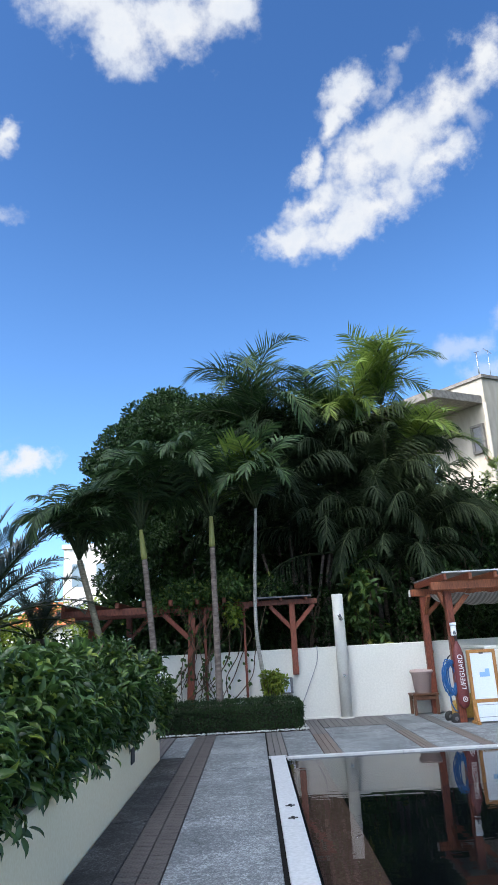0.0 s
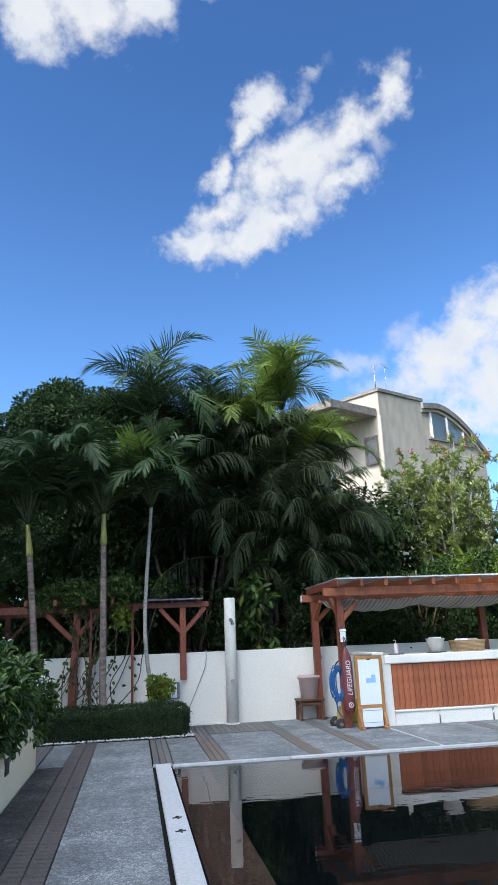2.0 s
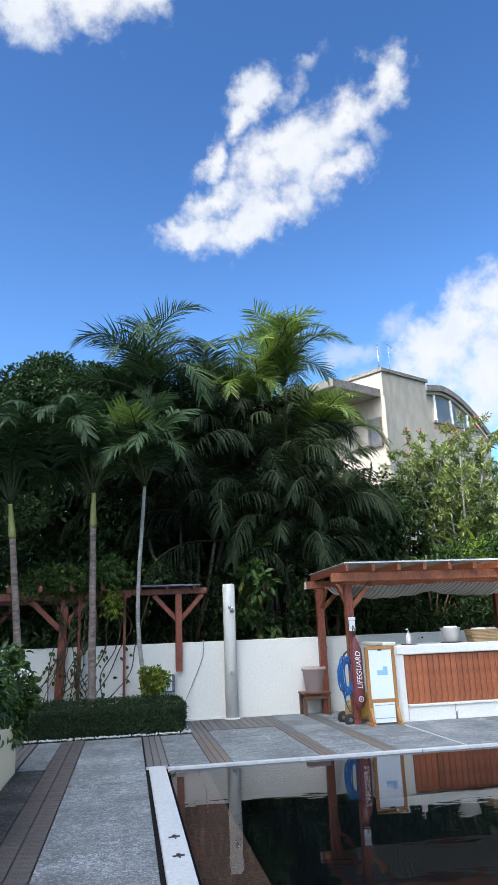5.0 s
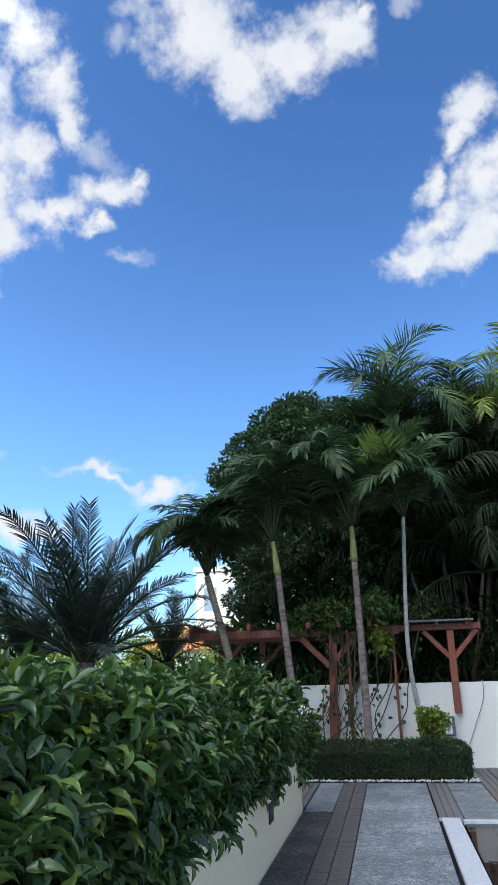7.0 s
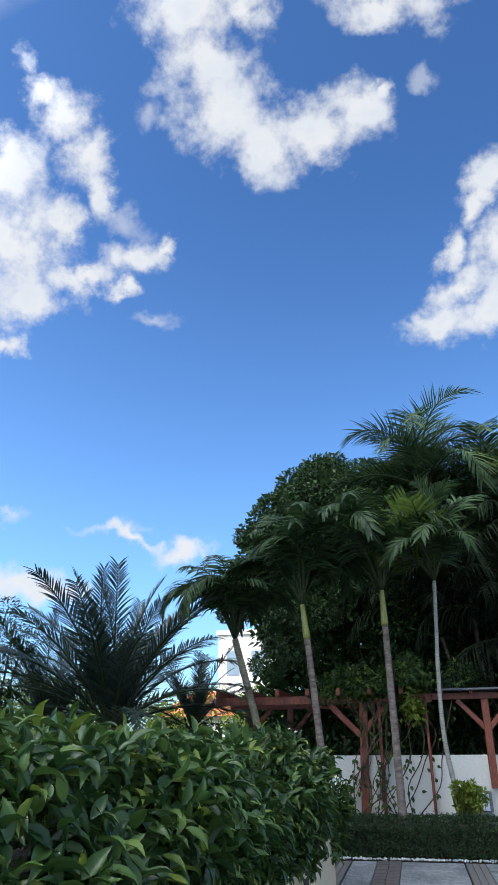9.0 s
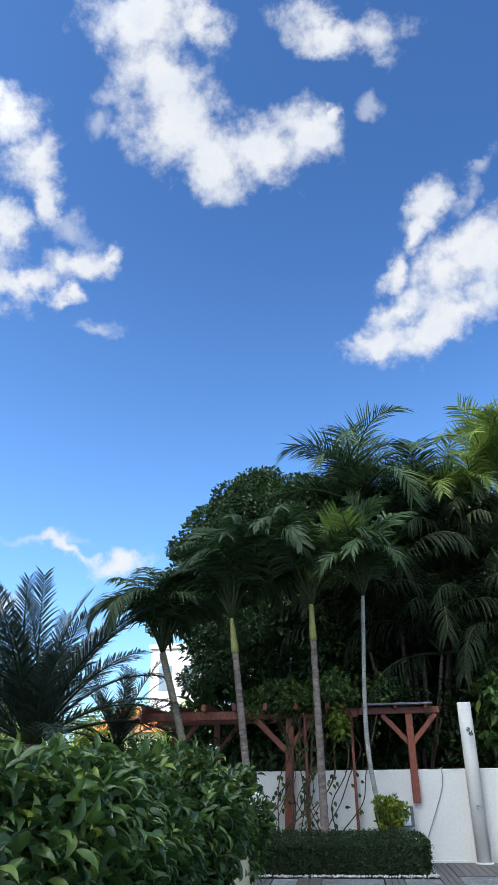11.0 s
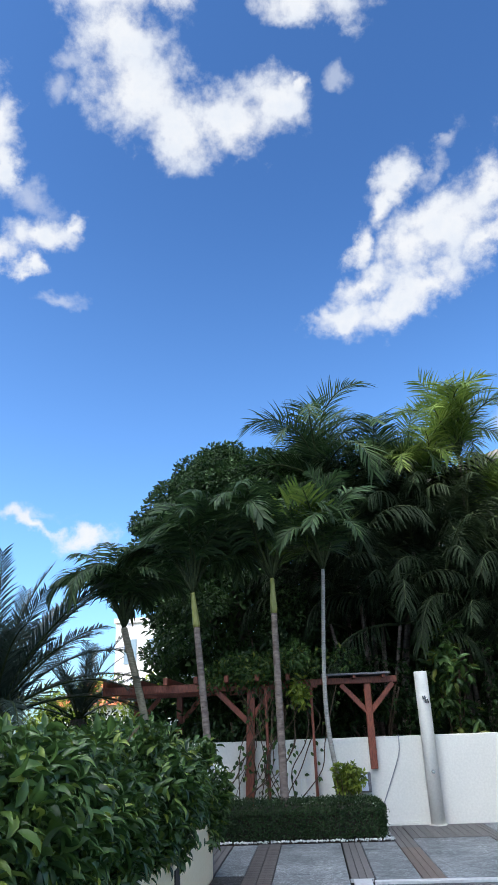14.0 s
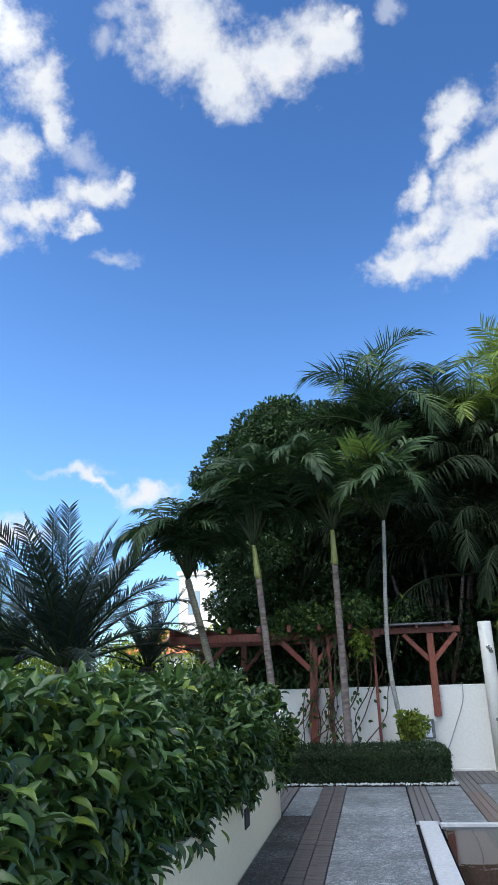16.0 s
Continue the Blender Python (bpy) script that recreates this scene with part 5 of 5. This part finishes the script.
def blade_plant(at, height, n, length, seed):
    g = np.random.default_rng(seed)
    ob = empty("blade_plant", at, "bright yellow-green broad-bladed plant over the wall", "plant", "broad-bladed plants")
    part("stalk", tube([(0, 0, 0), (0.03, 0, height * 0.5), (0, 0, height)], [0.05, 0.045, 0.03], 8), M_STEM, ob)
    for k in range(n):
        a, e = k * 2.4, radians(75 - 55 * g.random())
        d = np.array([[math.cos(a) * math.cos(e), math.sin(a) * math.cos(e), math.sin(e)]])
        me = leaf_mesh("blade", np.array([[0, 0, height - 0.6 * g.random()]]), d, np.array([[-d[0, 0], -d[0, 1], 1.0]]), length * (0.7 + 0.5 * g.random()), 0.12, L_BANANA, True, 0.35)
        part("blade", me, None, ob)


for k, (x, y, h) in enumerate(((6.5, 14.7, 2.5), (7.2, 14.5, 2.75), (7.75, 14.8, 2.9), (8.3, 14.4, 2.7), (8.9, 14.8, 2.85))):
    blade_plant((x, y, -0.05), h, 18, 0.7, 50 + k)


# ---- grey house behind ----
def grey_house():
    C, L, R = Vector((8.02, 20.0, 0)), Vector((6.69, 21.8, 0)), Vector((9.87, 20.94, 0))
    ob = empty("grey_house", C, "two-storey grey concrete house with a curved roof", "house")
    dl, dr = (L - C).normalized(), (R - C).normalized()
    WL, WR, H = 7.0, 2.08, 9.02

    def prism(corners, z0, z1):
        b = bmesh.new()
        lo = [b.verts.new((p.x, p.y, z0)) for p in corners]
        hi = [b.verts.new((p.x, p.y, z1)) for p in corners]
        b.faces.new(list(reversed(lo)))
        b.faces.new(hi)
        for k in range(len(lo)):
            b.faces.new((lo[k], lo[(k + 1) % len(lo)], hi[(k + 1) % len(hi)], hi[k]))
        bmesh.ops.recalc_face_normals(b, faces=b.faces[:])
        return b

    def quad(a0, a1, b0, b1):
        return [dl * a0 + dr * b0, dl * a0 + dr * b1, dl * a1 + dr * b1, dl * a1 + dr * b0]

    part("wall", prism(quad(0, WL, 0, WR), -0.05, H), M_BLDG, ob)
    part("parapet", prism(quad(-0.06, WL, -0.06, WR + 0.06), H, H + 0.11), M_BLDG_TRIM, ob, "dark parapet coping")
    # lower block with a flat slab roof towards the palms
    part("annex_wall", prism(quad(0.35, WL + 3, -0.0, -2.4), -0.05, 5.2), M_BLDG, ob)
    slab = prism(quad(0.1, WL, 0.02, -2.0), 8.2, 8.45)
    part("canopy_slab", slab, M_BLDG_TRIM, ob, "cantilevered concrete canopy slab")
    part("balcony", prism(quad(0.4, WL, -0.1, -1.6), 4.6, 5.3), M_BLDG, ob, "concrete balcony parapet")
    lamp = part("wall_lamp", lathe([(0.07, 0), (0.09, 0.05), (0.09, 0.12), (0.04, 0.15)], 14), M_BLDG_TRIM, ob, at=Matrix.Translation(dl * 1.3 - dr * 0.12 + Vector((0, 0, 7.4))))
    w = part("window", prism([dl * 0.20 - dr * 0.05, dl * 0.55 - dr * 0.05, dl * 0.55 + dr * 0.02, dl * 0.20 + dr * 0.02], 6.72, 7.48), M_ROOFSHEET, ob)
    for a0, a1, z0, z1 in ((0.14, 0.22, 6.66, 7.54), (0.53, 0.61, 6.66, 7.54), (0.14, 0.61, 7.48, 7.56), (0.14, 0.61, 6.64, 6.72)):
        part("window_frame", prism([dl * a0 - dr * 0.09, dl * a1 - dr * 0.09, dl * a1 + dr * 0.01, dl * a0 + dr * 0.01], z0, z1), M_BLDG_TRIM, w)
    for a in (2.0, 3.2, 4.4):
        part("window", prism([dl * a - dr * 0.04, dl * (a + 0.8) - dr * 0.04, dl * (a + 0.8) + dr * 0.02, dl * a + dr * 0.02], 5.5, 7.0), M_GLASS, ob)
    for a in (0.3, 0.55):
        part("downpipe", tube([dl * 0.02 + dr * (-0.06) + Vector((a * 0.1, 0, 2)), dl * 0.02 + dr * (-0.06) + Vector((a * 0.1, 0, 8.2))], 0.04, 8), M_BLDG, ob)
    mast = part("aerial", tube([dl * 0.25 + dr * 0.25 + Vector((0, 0, H)), dl * 0.25 + dr * 0.25 + Vector((0, 0, H + 1.0))], 0.022, 8), M_METAL, ob, "roof aerial mast")
    q = dl * 0.25 + dr * 0.25
    part("aerial_boom", beam(q + Vector((-0.08, 0, H + 1.0)), q + Vector((0.1, 0, H + 1.02)), 0.02, 0.02, 0), M_METAL, mast)
    q2 = q + dr * 0.5 + Vector((0, 0, H))
    m2 = part("aerial", tube([q2, q2 + Vector((0.02, 0, 1.15))], 0.010, 6), M_METAL, ob)
    part("aerial_boom", beam(q2 + Vector((-0.12, 0, 1.22)), q2 + Vector((0.14, 0, 1.02)), 0.02, 0.02, 0), M_METAL, m2)
    # curved-roof wing
    O = Vector((10.98, 23.6, 0)) - C
    b = bmesh.new()
    b2, b3 = bmesh.new(), bmesh.new()
    pts = [(3.85 * k / 18, 9.66 + 0.12 * min(1, k / 4) - 1.7 * max(0, (k / 18 - 0.22) / 0.78) ** 1.8) for k in range(19)]

    def wing_face(bm_, off, d0, d1, lift0, lift1):
        lo = []
        for s, z in pts:
            row = []
            for d, l in ((d0, lift0), (d0, lift1), (d1, lift1), (d1, lift0)):
                p = O + dr * (s + off) + dl * d
                row.append(bm_.verts.new((p.x, p.y, (z + l) if l > -3 else 0.0)))
            lo.append(row)
        for a_, b_ in zip(lo, lo[1:]):
            for k in range(4):
                bm_.faces.new((a_[k], a_[(k + 1) % 4], b_[(k + 1) % 4], b_[k]))
        bm_.faces.new(lo[0])
        bm_.faces.new(list(reversed(lo[-1])))
        bmesh.ops.recalc_face_normals(bm_, faces=bm_.faces[:])

    wing_face(b, 0, 0, 6, -9, -0.02)
    part("wing_wall", b, M_BLDG, ob)
    wing_face(b2, 0, -0.22, 6.2, 0.0, 0.22)
    part("curved_roof", b2, M_BLDG_TRIM, ob, "curved concrete roof edge")
    wing_face(b3, 0, -0.12, 0.0, -0.12, -0.01)
    part("roof_trim", b3, M_BLDG, ob)
    gw = bmesh.new()
    top = [(s, z) for s, z in pts if 0.55 < s < 3.1]
    up = [gw.verts.new(O + dr * s - dl * 0.03 + Vector((0, 0, z - 0.2))) for s, z in top]
    dn = [gw.verts.new(O + dr * s - dl * 0.03 + Vector((0, 0, 8.62))) for s, z in top]
    for k in range(len(top) - 1):
        gw.faces.new((dn[k], dn[k + 1], up[k + 1], up[k]))
    bmesh.ops.solidify(gw, geom=gw.faces[:], thickness=0.03)
    win = part("window", gw, M_GLASS, ob, "high window under the curve")
    for s in (0.55, 1.5, 2.45):
        zt = 9.66 - 1.7 * max(0, (s / 3.85 - 0.22) / 0.78) ** 1.8
        p = O + dr * s - dl * 0.06
        part("window_frame", beam(p + Vector((0, 0, 8.57)), p + Vector((0, 0, zt)), 0.08, 0.08, 0), M_BLDG_WHITE, win)
    p0, p1 = O + dr * 0.4 - dl * 0.05, O + dr * 3.1 - dl * 0.05
    part("window_sill", beam(p0 + Vector((0, 0, 8.57)), p1 + Vector((0, 0, 8.57)), 0.1, 0.1, 0), M_BLDG_TRIM, win)


grey_house()

far_house = empty("far_house", (-9.3, 40, -0.05), "distant pale building seen between the palms", "house")
part("wall", box(-1.0, 2.4, 0, 6, 0, 7.2, 0.03), M_BLDG_WHITE, far_house)
part("roof", box(-1.1, 2.5, -0.1, 6, 7.2, 7.45), M_BLDG_WHITE, far_house)
for z in (2.6, 5.0):
    for x in (-0.5, 0.9):
        part("window", box(x, x + 0.7, -0.03, 0.02, z, z + 1.3), M_GLASS, far_house)
low_house = empty("tiled_house", (-12.2, 39, -0.05), "distant low house with an orange tiled roof", "house")
part("wall", box(-1.0, 2.8, 0, 5, 0, 2.9, 0.03), M_BLDG_WHITE, low_house)
bm = bmesh.new()
vs = [bm.verts.new(p) for p in ((-1.3, -0.4, 2.9), (3.1, -0.4, 2.9), (3.1, 5.3, 2.9), (-1.3, 5.3, 2.9), (0.2, 2.4, 4.3), (1.6, 2.4, 4.3))]
for f in ((0, 1, 5, 4), (1, 2, 5), (2, 3, 4, 5), (3, 0, 4), (3, 2, 1, 0)):
    bm.faces.new([vs[k] for k in f])
part("roof", bm, M_ORANGE, low_house, "orange tiled roof")

shrub_row("far_tree", "distant sunlit yellow-green tree", [(-9.5, 30, 1.0, 3.4, 1.6), (-6.0, 32, 0.8, 3.6, 1.5), (-13.5, 30, 1.0, 4.0, 1.8), (-17, 31, 1.0, 4.0, 1.8)], 0.4, 0.7, 0.22, 0.09, L_LIME, 120)

# ---- paving pieces ----
def share(name, bm):
    me = bpy.data.meshes.new(name)
    bm.to_mesh(me)
    bm.free()
    return me


def slab(x0, x1, y0, y1, mat, top=0.0):
    part("slab", box(-(x1 - x0) / 2 + 0.004, (x1 - x0) / 2 - 0.004, -(y1 - y0) / 2 + 0.014, (y1 - y0) / 2 - 0.014, -0.03, top, 0.006), mat, pavement, at=((x0 + x1) / 2, (y0 + y1) / 2, 0))


ys = [-12.0, -9.9, -7.8, -5.7, -3.6, -1.5, 0.6, 2.4, 4.2, 6.02, 8.37, 9.42, 11.5]
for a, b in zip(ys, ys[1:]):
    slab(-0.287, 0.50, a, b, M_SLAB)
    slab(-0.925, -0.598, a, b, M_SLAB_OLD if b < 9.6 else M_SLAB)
for x0, x1 in ((-1.65, -1.19), (-2.6, -1.65), (-3.6, -2.6)):
    slab(x0, x1, 9.45, 11.5, M_SLAB)
brick = share("brick", box(-0.074, 0.074, -0.0455, 0.0455, -0.03, 0.001, 0.003))
k, y = 0, -2.9
while y < 11.5:
    for j in range(2):
        part("brick", brick, M_BRICK, pavement, at=pose(-0.520 + 0.155 * j, y + 0.05 * j, -0.002 * rng.random(), 0, 0, rng.normal() * 0.4))
    y += 0.1
coping = share("coping_slab", box(-0.09, 0.09, -0.875, 0.875, -0.04, 0.004, 0.004))
y = 8.228
while y > -8:
    part("coping_slab", coping, M_COPING, pavement, at=(0.625, y, 0))
    y -= 1.757
for y in (6.27, 5.82):
    bm = lathe([(0.0, 0), (0.014, 0.0), (0.016, 0.012), (0.008, 0.016)], 12)
    box(-0.042, 0.042, -0.009, 0.009, 0.0, 0.007, 0.002, bm)
    box(-0.007, 0.007, -0.045, 0.045, 0.0, 0.006, 0.002, bm)
    part("cover_fixing", bm, M_BLACK, pavement, "small dark cross-shaped fixing", at=pose(0.635, y, 0.004, 0, 0, 12))
far_edge = share("coping_strip", box(-0.73, 0.73, -0.04, 0.04, -0.04, 0.003, 0.004))
x = 0.74 + 0.73
while x < 9:
    part("coping_strip", far_edge, M_COPING, pavement, at=(x, 9.0, 0))
    x += 1.47
part("pool_kerb", box(0.505, 0.74, 9.108, 9.13, -0.03, 0.0), M_COPING, pavement)


def boards(x0, n, w, y0, y1, mat):
    me = share("deck_board", box(-w / 2 + 0.004, w / 2 - 0.004, -(y1 - y0) / 2, (y1 - y0) / 2, -0.03, 0.001, 0.003))
    for j in range(n):
        part("deck_board", me, mat, pavement, at=(x0 + w * (j + 0.5), (y0 + y1) / 2, -0.003 * rng.random()))


boards(0.515, 3, 0.08, 9.135, 11.5, M_BOARD)
boards(-1.18, 3, 0.082, 9.45, 11.5, M_BOARD)
boards(1.225, 3, 0.08, 9.06, 11.0, M_BOARD_RED)
boards(1.225, 3, 0.08, 11.0, 13.04, M_BOARD)
boards(2.50, 3, 0.06, 9.06, 10.9, M_BOARD_RED)
boards(2.50, 3, 0.06, 10.9, 13.05, M_BOARD)
boards(3.26, 3, 0.06, 9.06, 10.9, M_BOARD_RED)
boards(3.26, 3, 0.06, 10.9, 13.05, M_BOARD)
boards(5.6, 3, 0.07, 9.06, 11.25, M_BOARD)
for x0, x1 in ((0.76, 1.22), (1.47, 2.495), (2.685, 3.255), (3.445, 4.255), (4.285, 5.595), (5.815, 7.3), (7.3, 9.0)):
    for a, b in ((9.05, 10.9), (10.9, 11.5 if x0 < 1 else 11.72), (11.72, 13.08)):
        if a > 11.7 and x1 < 2.6:
            continue
        slab(x0, x1, a, b, M_SLAB)
part("white_strip", box(4.258, 4.282, 9.06, 11.1, -0.03, 0.002), M_COPING, pavement, "thin white joint strip")
grate = share("grate_slat", box(-0.048, 0.048, -0.64, 0.64, -0.03, 0.002, 0.003))
x = 1.525
while x < 2.49:
    part("grate_slat", grate, M_BOARD, pavement, at=(x, 12.39, 0))
    x += 0.104
